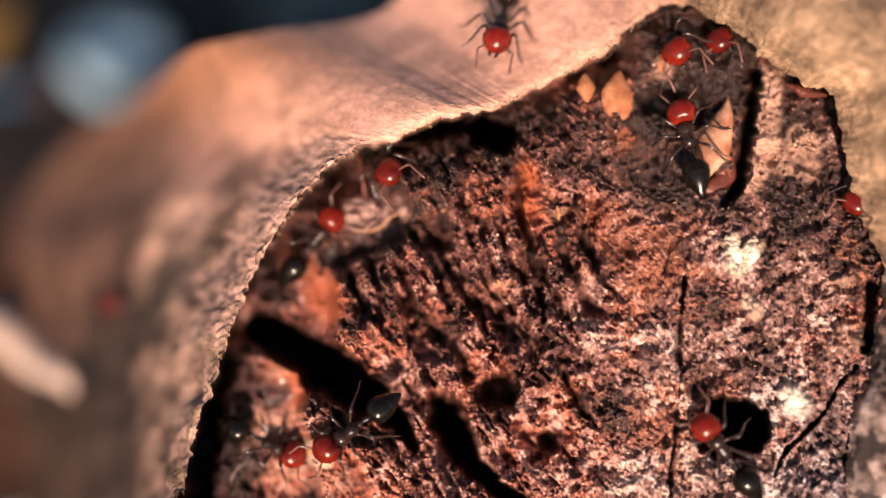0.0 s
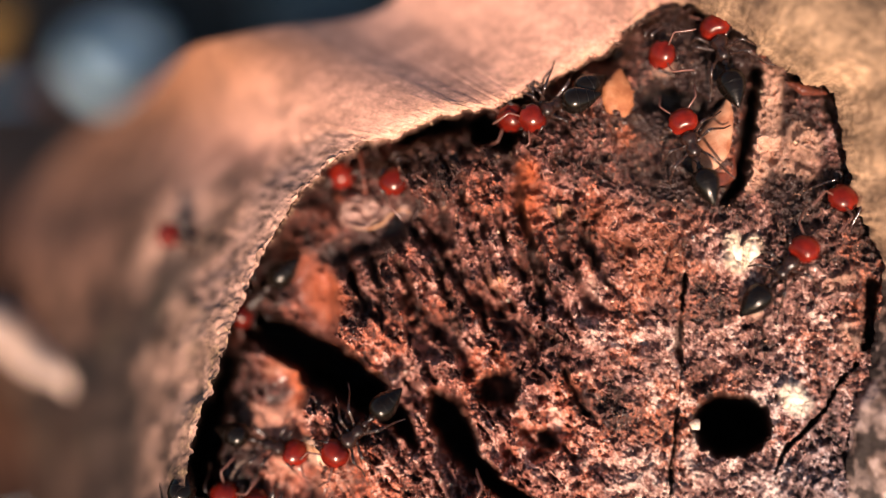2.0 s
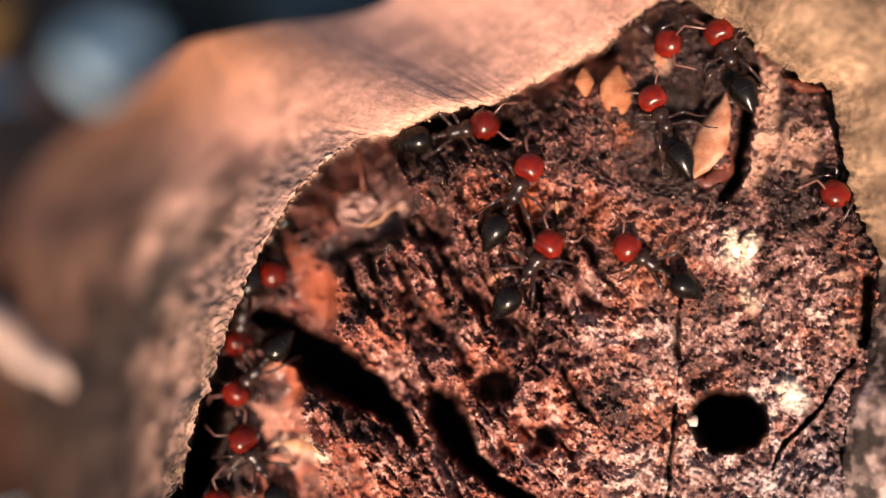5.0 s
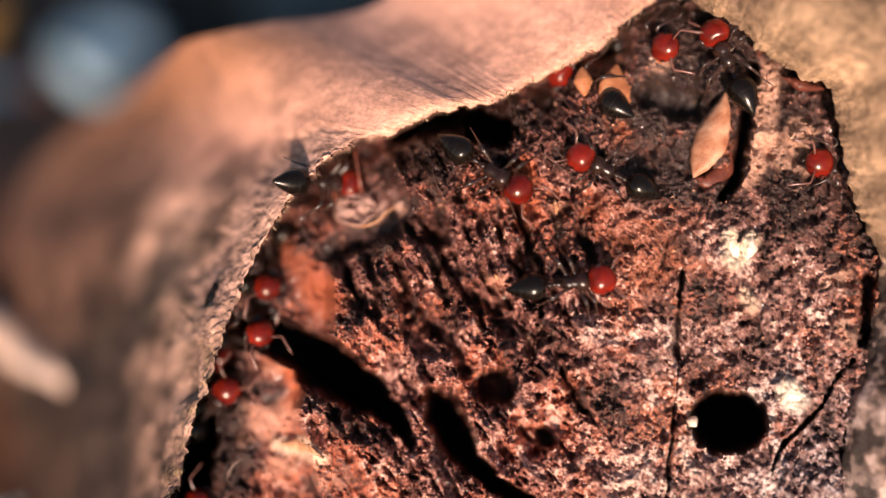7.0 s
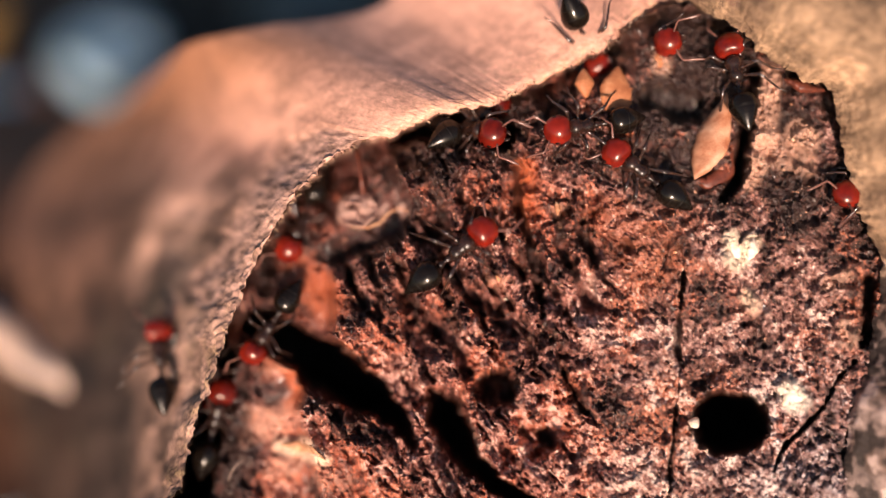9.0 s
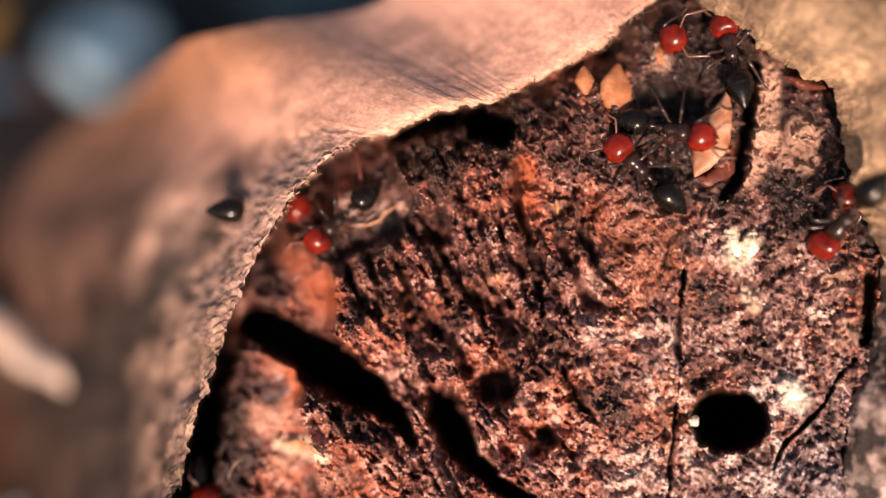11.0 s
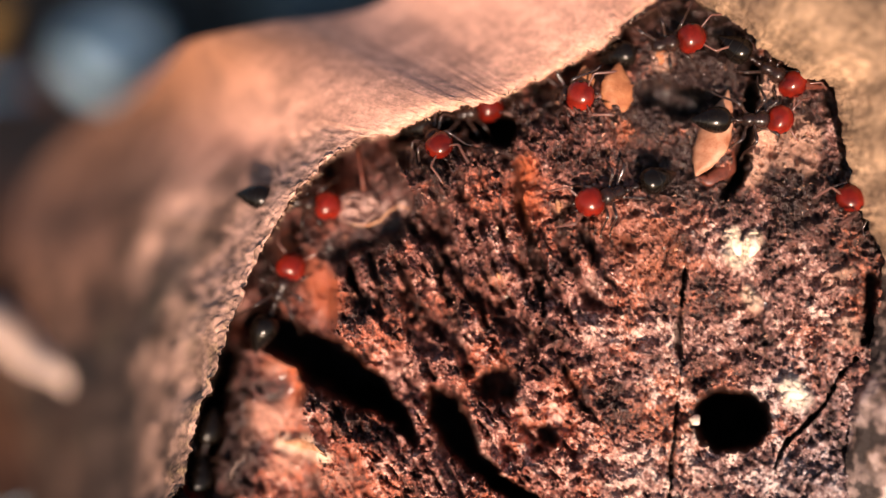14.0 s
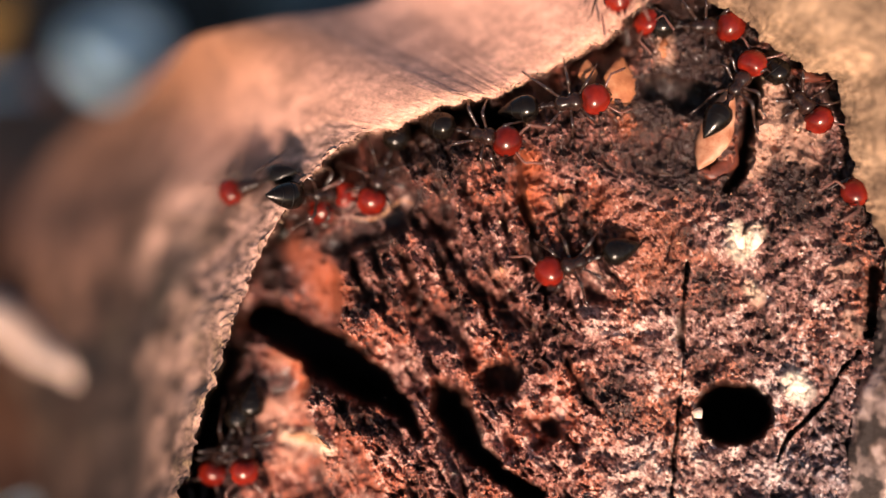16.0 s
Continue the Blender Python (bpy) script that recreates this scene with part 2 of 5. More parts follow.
def closed_curve(points, n):
    """A smooth closed curve through points, at n even steps of the control parameter."""
    p = np.asarray(points, float)
    k = np.arange(n) / n * len(p)
    i, f = k.astype(int), (k % 1)[:, None]
    p0, p1, p2, p3 = (p[(i + d) % len(p)] for d in (-1, 0, 1, 2))
    return 0.5 * (2 * p1 + (p2 - p0) * f + (2 * p0 - 5 * p1 + 4 * p2 - p3) * f ** 2 + (3 * p1 - p0 - 3 * p2 + p3) * f ** 3)


STEPS = 1500
rim_line = closed_curve(RIM, STEPS)
outer_line = closed_curve(OUTER, STEPS)
gain_line = closed_curve(np.array(GAIN)[:, None], STEPS)[:, 0]
lip_line = closed_curve(np.array(LIP)[:, None], STEPS)[:, 0]
turn = np.arange(STEPS) / STEPS
smooth_rim = rim_line
rim_line = rim_line + np.stack([fbm(turn * 150, turn * 0 + 3, 4, 5, 0.55), fbm(turn * 150, turn * 0 + 9, 4, 6, 0.55)], -1) * 0.22


# the lower layer of wood under the bark on the left, seen as a closed outline
SUNKEN = np.array([(-12.5, -12.5), (-4.5, -12.5), (-5.3, -8.6), (-5.9, -6.6), (-5.2, -5.0), (-4.45, -3.2), (-4.40, -0.75), (-3.3, -0.25), (-1.6, 0.5),
                   (-1.2, 2.0), (-2.0, 3.4), (-2.6, 5.0), (-4.0, 12.0), (-12.5, 12.0)])


def bark_base(a, b):
    """The smooth lie of the log's broken end, on which the bark sits."""
    return 33.4 - 0.025 * a + 0.03 * b


def face_depth(a, b):
    """The smooth lie of the broken wood: a layer has come away on the left, and the upper right lies back."""
    clear = near_line(np.asarray(a, float), np.asarray(b, float), [(x, y, 0.0) for x, y in np.vstack([SUNKEN, SUNKEN[:1]])])
    clear = np.where(inside(a, b, SUNKEN), clear, -clear)
    return bark_base(a, b) + 1.5 * step(-0.05, 0.45, clear) + 0.7 * step(4.0, 9.0, a) * step(0.0, 4.5, b)


def rim_hollow(a, b, edge):
    """How far the wood has rotted back under the bark: most at the top and on the left."""
    return (0.5 + 1.9 * step(12.0, 7.0, a) - 0.35 * step(11, 14, a) * step(1, -3, b)) * np.exp(-(np.clip(edge, 0, 9) / 0.95) ** 1.5)


# holes and cracks: strokes of (a, b, half width), and how deep they go
HOLES = [
    ([(11.42, -7.08, 1.25), (12.02, -7.13, 1.21)], 11.0),
    ([(2.04, -5.69, 0.67), (2.37, -5.64, 0.7)], 2.4),
    ([(-7.8, -2.99, 0.65), (-6.13, -3.97, 0.84), (-4.5, -4.74, 0.86), (-3.11, -5.83, 0.72), (-2.07, -6.87, 0.42), (-1.39, -7.92, 0.16)], 8.0),
    ([(-0.35, -6.15, 0.40), (0.05, -6.8, 0.74), (0.5, -7.7, 0.76), (1.0, -8.7, 0.40), (2.0, -9.5, 0.32), (3.5, -10.6, 0.38)], 7.0),
    ([(1.42, 5.08, 0.56), (2.23, 4.85, 0.6)], 9.0),
    ([(-5.6, -5.2, 0.35), (-4.4, -5.75, 0.45), (-3.2, -6.4, 0.35)], 4.0),
    # a hollow added to deepen the shade at the upper right
    ([(8.5, 6.3, 0.5), (10.1, 5.9, 0.6)], 1.3),
    ([(-8.9, -4.4, 0.3), (-9.6, -6.3, 0.55), (-10.2, -9.0, 0.65), (-10.6, -11.0, 0.6)], 5.0),
    ([(-1.95, 4.67, 0.23), (0.37, 5.32, 0.46)], 3.0),
    ([(12.67, 7.45, 0.16), (12.4, 4.9, 0.28), (11.98, 2.81, 0.28), (11.56, 2.23, 0.19)], 3.0),
    ([(2.88, 3.51, 0.09), (3.27, 0.95, 0.16), (3.74, -1.02, 0.21), (4.09, -2.76, 0.07)], 1.8),
    ([(9.87, -0.91, 0.05), (9.77, -1.83, 0.09), (9.73, -2.41, 0.0), (9.63, -3.34, 0.2), (9.56, -3.88, 0.18), (9.7, -4.62, 0.0), (9.61, -5.78, 0.02), (9.33, -8.33, 0.09), (9.19, -10.65, 0.07)], 1.2),
    ([(16.9, -4.62, 0.02), (16.16, -5.36, 0.05), (15.58, -6.36, 0.06), (14.88, -7.17, 0.06), (13.95, -7.99, 0.05), (13.49, -9.03, 0.0)], 2.0),
    ([(-0.91, 1.3, 0.09), (0.37, -1.14, 0.16), (1.76, -3.23, 0.07)], 1.0),
    ([(-2.18, -0.32, 0.09), (-1.14, -2.3, 0.14), (0.14, -3.92, 0.07)], 0.8),
    ([(1.3, 1.42, 0.07), (2.04, -0.67, 0.12), (2.81, -2.41, 0.07)], 0.8),
    ([(4.67, -4.16, 0.12), (5.13, -5.55, 0.14), (5.83, -6.59, 0.12)], 0.9),
    ([(5.48, 2.58, 0.09), (5.94, 0.26, 0.12), (6.17, -1.83, 0.07)], 0.6),
    ([(4.2, -7.64, 0.36), (4.27, -7.95, 0.33)], 2.6),
    ([(2.34, -3.11, 0.23), (2.69, -3.46, 0.19)], 0.9),
    ([(3.85, -3.46, 0.28), (4.78, -4.39, 0.28)], 0.7),
    ([(17.43, -1.37, 0.28), (17.32, -3.69, 0.21)], 2.0),
    ([(10.58, -5.08, 0.42), (10.24, -5.78, 0.23)], 0.6),
    ([(-0.56, 0.49, 0.32), (-0.21, 0.26, 0.23)], 1.2),
    ([(7.34, 0.26, 0.28), (7.57, 0.02, 0.19)], 0.5),
]
PALE_SPOTS = [([(11.75, 0.49, 0.2), (12.02, -0.39, 0.34), (12.63, 0.37, 0.2)], 1.0), ([(12.4, -1.95, 0.23), (12.67, -2.3, 0.21)], 0.95), ([(14.25, -5.9, 0.48), (14.5, -6.2, 0.46)], 1.0),
              ([(14.58, 4.76, 0.42), (15.0, 4.55, 0.32)], 0.85), ([(15.92, -1.37, 0.32), (16.39, -1.14, 0.23)], 0.5), ([(12.44, -1.83, 0.28), (12.67, -2.41, 0.28)], 0.5),
              ([(16.5, -3.11, 0.23), (16.62, -3.69, 0.32)], 0.6), ([(10.47, -7.06, 0.14), (10.58, -7.29, 0.16)], 1.0), ([(2.0, -1.14, 0.21), (2.34, -1.25, 0.21)], 0.7),
              ([(4.67, 1.76, 0.12), (4.67, 1.6, 0.12)], 0.8), ([(17.2, -8.33, 0.32), (17.32, -8.91, 0.32)], 0.6), ([(-7.17, -7.06, 0.6), (-6.82, -7.4, 0.46)], 0.25),
              ([(-6.71, -7.99, 0.21), (-5.9, -8.15, 0.28), (-4.97, -8.61, 0.21)], 0.95), ([(-7.06, -9.03, 0.32), (-6.13, -8.84, 0.28)], 0.6), ([(-7.99, -6.71, 0.37), (-7.17, -7.06, 0.56), (-6.48, -6.52, 0.37)], 0.25), ([(-7.29, -4.85, 0.14), (-6.59, -4.85, 0.14)], 0.4)]
PALE_SPOTS += [([(13.42, 7.34, 0.28), (13.25, 6.06, 0.46), (13.02, 4.67, 0.65), (12.49, 2.92, 0.42)], 0.89), ([(13.14, 6.75, 0.32), (13.42, 6.52, 0.28)], 0.7), ([(13.02, 4.32, 0.51), (14.07, 3.97, 0.6), (14.76, 3.62, 0.42)], 0.6), ([(8.87, 8.26, 0.28), (8.87, 7.57, 0.3)], 0.7),
               ([(-8.22, -7.75, 0.28), (-7.4, -7.17, 0.56), (-6.48, -6.82, 0.42)], 0.25), ([(-5.2, -9.49, 0.32), (-4.16, -9.49, 0.32)], 0.3)]
ORANGE_SPOTS = [([(3.27, 3.51, 0.28), (3.44, 2.34, 0.28), (3.51, 1.53, 0.19)], 1.0), ([(7.34, 5.01, 0.32), (7.57, 4.55, 0.23)], 0.7), ([(-7.06, -4.85, 0.46), (-6.48, -5.2, 0.37)], 0.5),
                ([(-5.2, -1.72, 0.56), (-4.74, -2.41, 0.51)], 0.6), ([(-6.59, 0.26, 0.23), (-5.2, -1.37, 0.37)], 0.45), ([(6.75, 1.3, 0.93), (8.5, -0.44, 1.07)], 0.35),
                ([(-6.7, -4.5, 0.2), (-6.1, -5.3, 0.25), (-6.2, -6.1, 0.2)], 0.9)]
# dark patches of wood; those along and under the rim paint in shade
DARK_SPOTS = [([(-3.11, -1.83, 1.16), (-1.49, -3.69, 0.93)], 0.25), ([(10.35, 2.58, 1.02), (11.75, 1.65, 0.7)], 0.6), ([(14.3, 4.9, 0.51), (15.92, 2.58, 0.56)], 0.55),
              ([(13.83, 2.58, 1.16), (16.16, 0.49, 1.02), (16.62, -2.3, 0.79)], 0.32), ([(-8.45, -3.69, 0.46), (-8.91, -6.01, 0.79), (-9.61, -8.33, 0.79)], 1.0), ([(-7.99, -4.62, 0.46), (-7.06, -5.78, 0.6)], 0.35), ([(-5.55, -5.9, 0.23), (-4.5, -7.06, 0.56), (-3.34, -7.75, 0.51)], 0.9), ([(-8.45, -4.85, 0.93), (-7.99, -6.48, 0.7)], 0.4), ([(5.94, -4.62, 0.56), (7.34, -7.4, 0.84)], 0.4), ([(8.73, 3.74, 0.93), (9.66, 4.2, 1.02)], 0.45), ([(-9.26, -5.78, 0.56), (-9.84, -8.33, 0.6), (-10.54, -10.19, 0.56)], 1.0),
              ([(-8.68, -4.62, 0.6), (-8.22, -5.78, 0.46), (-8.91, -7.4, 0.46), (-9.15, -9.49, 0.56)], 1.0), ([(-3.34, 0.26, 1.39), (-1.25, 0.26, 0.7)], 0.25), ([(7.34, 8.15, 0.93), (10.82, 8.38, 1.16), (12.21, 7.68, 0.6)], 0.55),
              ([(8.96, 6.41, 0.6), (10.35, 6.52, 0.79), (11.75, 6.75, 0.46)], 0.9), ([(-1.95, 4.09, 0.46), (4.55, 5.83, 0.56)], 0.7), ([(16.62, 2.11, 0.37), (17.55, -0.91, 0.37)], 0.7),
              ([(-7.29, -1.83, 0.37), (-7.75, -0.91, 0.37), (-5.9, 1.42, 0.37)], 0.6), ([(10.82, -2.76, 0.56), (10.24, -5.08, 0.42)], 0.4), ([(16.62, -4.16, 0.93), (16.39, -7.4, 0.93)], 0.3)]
# larger dark patches, with shade painted in by the rim and left of the splinter
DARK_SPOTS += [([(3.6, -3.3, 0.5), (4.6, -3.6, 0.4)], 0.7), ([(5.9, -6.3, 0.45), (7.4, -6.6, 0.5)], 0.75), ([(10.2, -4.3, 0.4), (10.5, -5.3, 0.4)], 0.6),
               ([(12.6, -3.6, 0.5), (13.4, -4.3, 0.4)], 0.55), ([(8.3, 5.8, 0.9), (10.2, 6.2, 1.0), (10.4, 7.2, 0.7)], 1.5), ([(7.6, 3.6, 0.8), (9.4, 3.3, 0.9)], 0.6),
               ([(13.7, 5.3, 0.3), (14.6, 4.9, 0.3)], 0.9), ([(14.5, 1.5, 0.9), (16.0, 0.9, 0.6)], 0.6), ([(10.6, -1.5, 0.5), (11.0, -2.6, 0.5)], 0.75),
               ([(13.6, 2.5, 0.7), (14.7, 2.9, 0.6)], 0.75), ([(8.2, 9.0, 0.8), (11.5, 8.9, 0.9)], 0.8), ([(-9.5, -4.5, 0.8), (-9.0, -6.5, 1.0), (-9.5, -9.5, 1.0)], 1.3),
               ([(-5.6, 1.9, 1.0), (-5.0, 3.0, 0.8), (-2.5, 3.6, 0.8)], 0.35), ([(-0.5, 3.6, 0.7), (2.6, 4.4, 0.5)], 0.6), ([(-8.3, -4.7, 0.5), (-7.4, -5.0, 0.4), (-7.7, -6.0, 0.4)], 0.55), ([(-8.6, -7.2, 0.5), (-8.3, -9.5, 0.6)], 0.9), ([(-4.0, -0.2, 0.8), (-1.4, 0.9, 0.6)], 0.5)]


def wood_relief(a, b):
    """Hollows (positive: away from the viewer) and pigment of the broken wood."""
    wa = a + 0.35 * fbm(a / 1.1, b / 1.1, 3, 40)
    wb = b + 0.35 * fbm(a / 1.1, b / 1.1, 3, 41)
    edge = near_line(a, b, [(x, y, 0.0) for x, y in np.vstack([rim_line[::8], rim_line[:1]])])
    along, across = (wa * 0.40 - wb * 0.92), (wa * 0.92 + wb * 0.40)   # the grain runs down to the right
    rows = fbm(across / 0.62, along / 2.6, 3, 3)
    ridge = np.abs(fbm(across / 1.25, along / 4.2, 3, 13)) * 2.2
    ribbed = step(6.5, 2.5, a) * step(-6.5, -4.5, a) * 0.65 + 0.35
    grit = np.abs(fbm(a / 0.19, b / 0.19, 3, 17, 0.7))
    clod = np.abs(fbm(wa / 0.75, wb / 0.75, 3, 15)) * 2.0
    lumps = fbm(wa / 2.6, wb / 2.6, 3, 7)
    crumb = fbm(a / 0.42, b / 0.42, 4, 11, 0.6)
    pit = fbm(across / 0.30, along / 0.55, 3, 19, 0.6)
    depth = 0.45 * lumps + 0.30 * rows + 1.15 * ridge * ribbed + 0.60 * clod * (1.1 - 0.4 * ribbed) + 0.36 * crumb + 0.42 * grit + 0.30 * np.abs(fbm(across / 0.13, along / 0.34, 2, 18)) + (0.30 + 0.40 * step(8.0, 4.0, a)) * step(0.05, 0.50, pit) - 1.0
    depth = depth * (1 - 0.35 * step(4.0, 8.0, a)) * (1 - 0.3 * inside(a, b, SUNKEN))
    soft = np.clip(1 - step(-9.5, -6.0, a) * 1.0, 0, 1)                # the left end is smoother
    depth = depth * (1 - 0.35 * soft)
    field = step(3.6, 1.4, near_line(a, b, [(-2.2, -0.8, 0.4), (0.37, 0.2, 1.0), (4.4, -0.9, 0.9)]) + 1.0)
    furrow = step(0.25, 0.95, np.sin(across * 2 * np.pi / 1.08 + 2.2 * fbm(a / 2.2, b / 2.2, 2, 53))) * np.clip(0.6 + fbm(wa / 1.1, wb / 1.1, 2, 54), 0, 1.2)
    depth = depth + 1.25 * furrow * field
    slab = step(0.5, -0.3, near_line(wa, wb, [(-6.82, 0.02, 0.51), (-5.55, -1.83, 0.93), (-4.85, -2.76, 0.56)]))
    slab = np.maximum(slab, step(0.5, -0.3, near_line(wa, wb, [(-7.29, -4.85, 0.46), (-6.59, -6.01, 0.6), (-7.29, -7.4, 0.7)])))
    slab = np.maximum(slab, step(0.5, -0.3, near_line(wa, wb, [(-7.99, -7.06, 0.6), (-6.59, -8.33, 0.93), (-4.5, -9.49, 1.02)])) * 0.8)
    slab = np.maximum(slab, step(0.5, -0.3, near_line(wa, wb, [(-4.04, 1.3, 0.79), (-2.18, 1.65, 0.93), (-1.02, 2.11, 0.32)])) * 0.8)
    depth = depth * (1 - 0.75 * slab)
    depth = depth + rim_hollow(a, b, edge) * np.clip(0.8 + 0.8 * fbm(a / 1.6, b / 1.6, 2, 45), 0.2, 1.4)
    ragged = 0.19 * fbm(a / 0.30, b / 0.30, 3, 47)
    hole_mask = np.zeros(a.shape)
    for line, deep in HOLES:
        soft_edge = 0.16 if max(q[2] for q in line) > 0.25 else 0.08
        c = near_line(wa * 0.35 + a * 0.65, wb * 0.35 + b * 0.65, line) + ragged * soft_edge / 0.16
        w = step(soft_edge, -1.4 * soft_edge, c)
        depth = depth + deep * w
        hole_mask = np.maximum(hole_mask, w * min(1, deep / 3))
    # pigment
    v = 0.57 + 0.36 * fbm(wa / 1.2, wb / 1.2, 3, 23) + 0.26 * fbm(a / 0.42, b / 0.42, 3, 29, 0.7) + 0.56 * fbm(a / 0.12, b / 0.14, 3, 30, 0.8) + 0.12 * rows
    # the pits' shade is put into the colour too
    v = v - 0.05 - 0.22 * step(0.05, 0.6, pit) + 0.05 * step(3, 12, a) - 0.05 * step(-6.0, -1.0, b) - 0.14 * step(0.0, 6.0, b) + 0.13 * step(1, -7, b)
    hue = fbm(a / 1.9, b / 1.9, 4, 31)
    v = v * (1 - 0.6 * slab) + 0.6 * slab * (0.34 + 0.25 * fbm(wa / 0.8, wb / 0.8, 3, 49))
    # likewise a painted shade along the furrows
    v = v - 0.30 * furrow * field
    hue = hue + 0.25 * slab
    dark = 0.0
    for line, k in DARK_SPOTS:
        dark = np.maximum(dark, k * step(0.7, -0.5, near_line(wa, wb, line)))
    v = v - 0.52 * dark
    col = np.empty(a.shape + (3,))
    col[:] = (0.034, 0.013, 0.009)
    col = blend(col, (0.130, 0.050, 0.037), step(0.14, 0.38, v))
    warm = blend(np.broadcast_to(np.array((0.36, 0.172, 0.140)), col.shape), (0.52, 0.165, 0.085), step(-0.2, 0.35, hue))
    col = col + (warm - col) * step(0.40, 0.66, v)[..., None]
    col = blend(col, (0.84, 0.60, 0.50), step(0.66, 0.94, v))
    for line, k in ORANGE_SPOTS:
        w = k * step(0.5, -0.2, near_line(wa, wb, line)) * step(0.1, 0.5, v + 0.15)
        col = blend(col, (0.48, 0.13, 0.045), w)
    for line, k in PALE_SPOTS:
        w = k * step(0.28, -0.10, near_line(wa * 0.6 + a * 0.4, wb * 0.6 + b * 0.4, line))
        col = blend(col, (0.94, 0.74, 0.54) if k > 0.9 else (0.76, 0.43, 0.30), w * (0.7 + 0.3 * step(0.2, 0.6, v)))
        depth = depth - 0.25 * w
    # the shade inside holes and cracks is painted on as well
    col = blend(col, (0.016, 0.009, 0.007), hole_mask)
    col = col * (1 + step(9.0, 4.0, a)[..., None] * np.array((0.08, -0.10, -0.14)))
    blue = step(9.5, 16, a) * step(-2, -8, b) * 0.35
    grey = col.mean(-1, keepdims=True) * np.array((0.92, 0.98, 1.12))
    col = col + (grey - col) * blue[..., None]
    return depth, np.clip(col, 0.002, 0.95), edge


# ---- ground ----
def build_ground():
    n = 140
    k = np.linspace(-1, 1, n)
    k = np.sign(k) * (np.abs(k) ** 3 * 400 + np.abs(k) * 0.25)
    x, y = np.meshgrid(k, k, indexing="ij")
    z = 0.004 * fbm(x / 0.03, y / 0.03, 4, 51) - 0.004
    me = set_mesh("ground", np.stack([x, y + 0.1, z], -1).reshape(-1, 3), grid_faces(n, n), SOIL)
    tagged(new("ground", me), "dark damp forest soil under the log", "ground", kind="structure")


build_ground()


# ---- the log ----
log = new("broken_log")
log.location = on_ground(3, -10) * 0.5 + Vector((0, 0.02, 0))
log.location.z = 0
tagged(log, "broken tan-barked log end with crumbling dark red rotten wood", "log")


def build_wood():
    a, b = np.meshgrid(np.arange(-11.8, 18.6, 0.046), np.concatenate([np.arange(-17.5, -11.2, 0.3), np.arange(-11.2, 10.8, 0.046)]), indexing="ij")
    depth, col, edge = wood_relief(a, b)
    keep = inside(a, b, rim_line) | (edge < 0.22)
    p = spots(a, b, face_depth(a, b) + depth)
    n, m = a.shape
    f = grid_faces(n, m)
    f = f[keep.ravel()[f].all(1)][:, ::-1]
    used = np.unique(f)
    back = np.full(n * m, -1)
    back[used] = np.arange(len(used))
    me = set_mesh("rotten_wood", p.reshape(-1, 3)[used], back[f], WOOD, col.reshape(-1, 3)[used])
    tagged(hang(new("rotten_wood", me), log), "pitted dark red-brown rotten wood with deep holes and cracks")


build_wood()


def bark_surface():
    over_rim = 0.45 + 0.80 * step(10.0, 6.0, rim_line[:, 0]) - 0.30 * step(11, 14, rim_line[:, 0]) * step(1, -3, rim_line[:, 1])
    # the upper sheet of bark lies farther back than the rest of the rim
    over_rim = over_rim - 1.1 * step(3.5, 5.5, rim_line[:, 1]) * step(0.0, 4.0, rim_line[:, 0]) * step(11.5, 9.5, rim_line[:, 0])
    base = bark_base(rim_line[:, 0], rim_line[:, 1])
    r = np.concatenate([np.linspace(0, 1, 150) ** 1.6, 1 + np.linspace(0.05, 1, 16), [2.2, 2.6, 3.0]])
    rr = np.minimum(r, 1)[None, :]
    over = np.maximum(r - 1, 0)[None, :]
    span = np.linalg.norm(outer_line - smooth_rim, axis=1)[:, None]
    jag = (rim_line - smooth_rim)[:, None, :] * np.exp(-rr * span / 0.30)[..., None]
    a = smooth_rim[:, 0:1] + (outer_line[:, 0:1] - smooth_rim[:, 0:1]) * rr + jag[..., 0]
    b = smooth_rim[:, 1:2] + (outer_line[:, 1:2] - smooth_rim[:, 1:2]) * rr + jag[..., 1]
    d = 0.55 * np.exp(-rr * span / 0.28) * step(13.0, 9.0, rim_line[:, 0:1]) + base[:, None] - over_rim[:, None] + gain_line[:, None] * rr ** (1.25 - 0.25 * step(-6.0, -8.5, rim_line[:, 0:1]) * step(3.0, -1.0, rim_line[:, 1:2])) - lip_line[:, None] * 4 * rr * (1 - rr) * 0.9
    return a, b, d, r, over


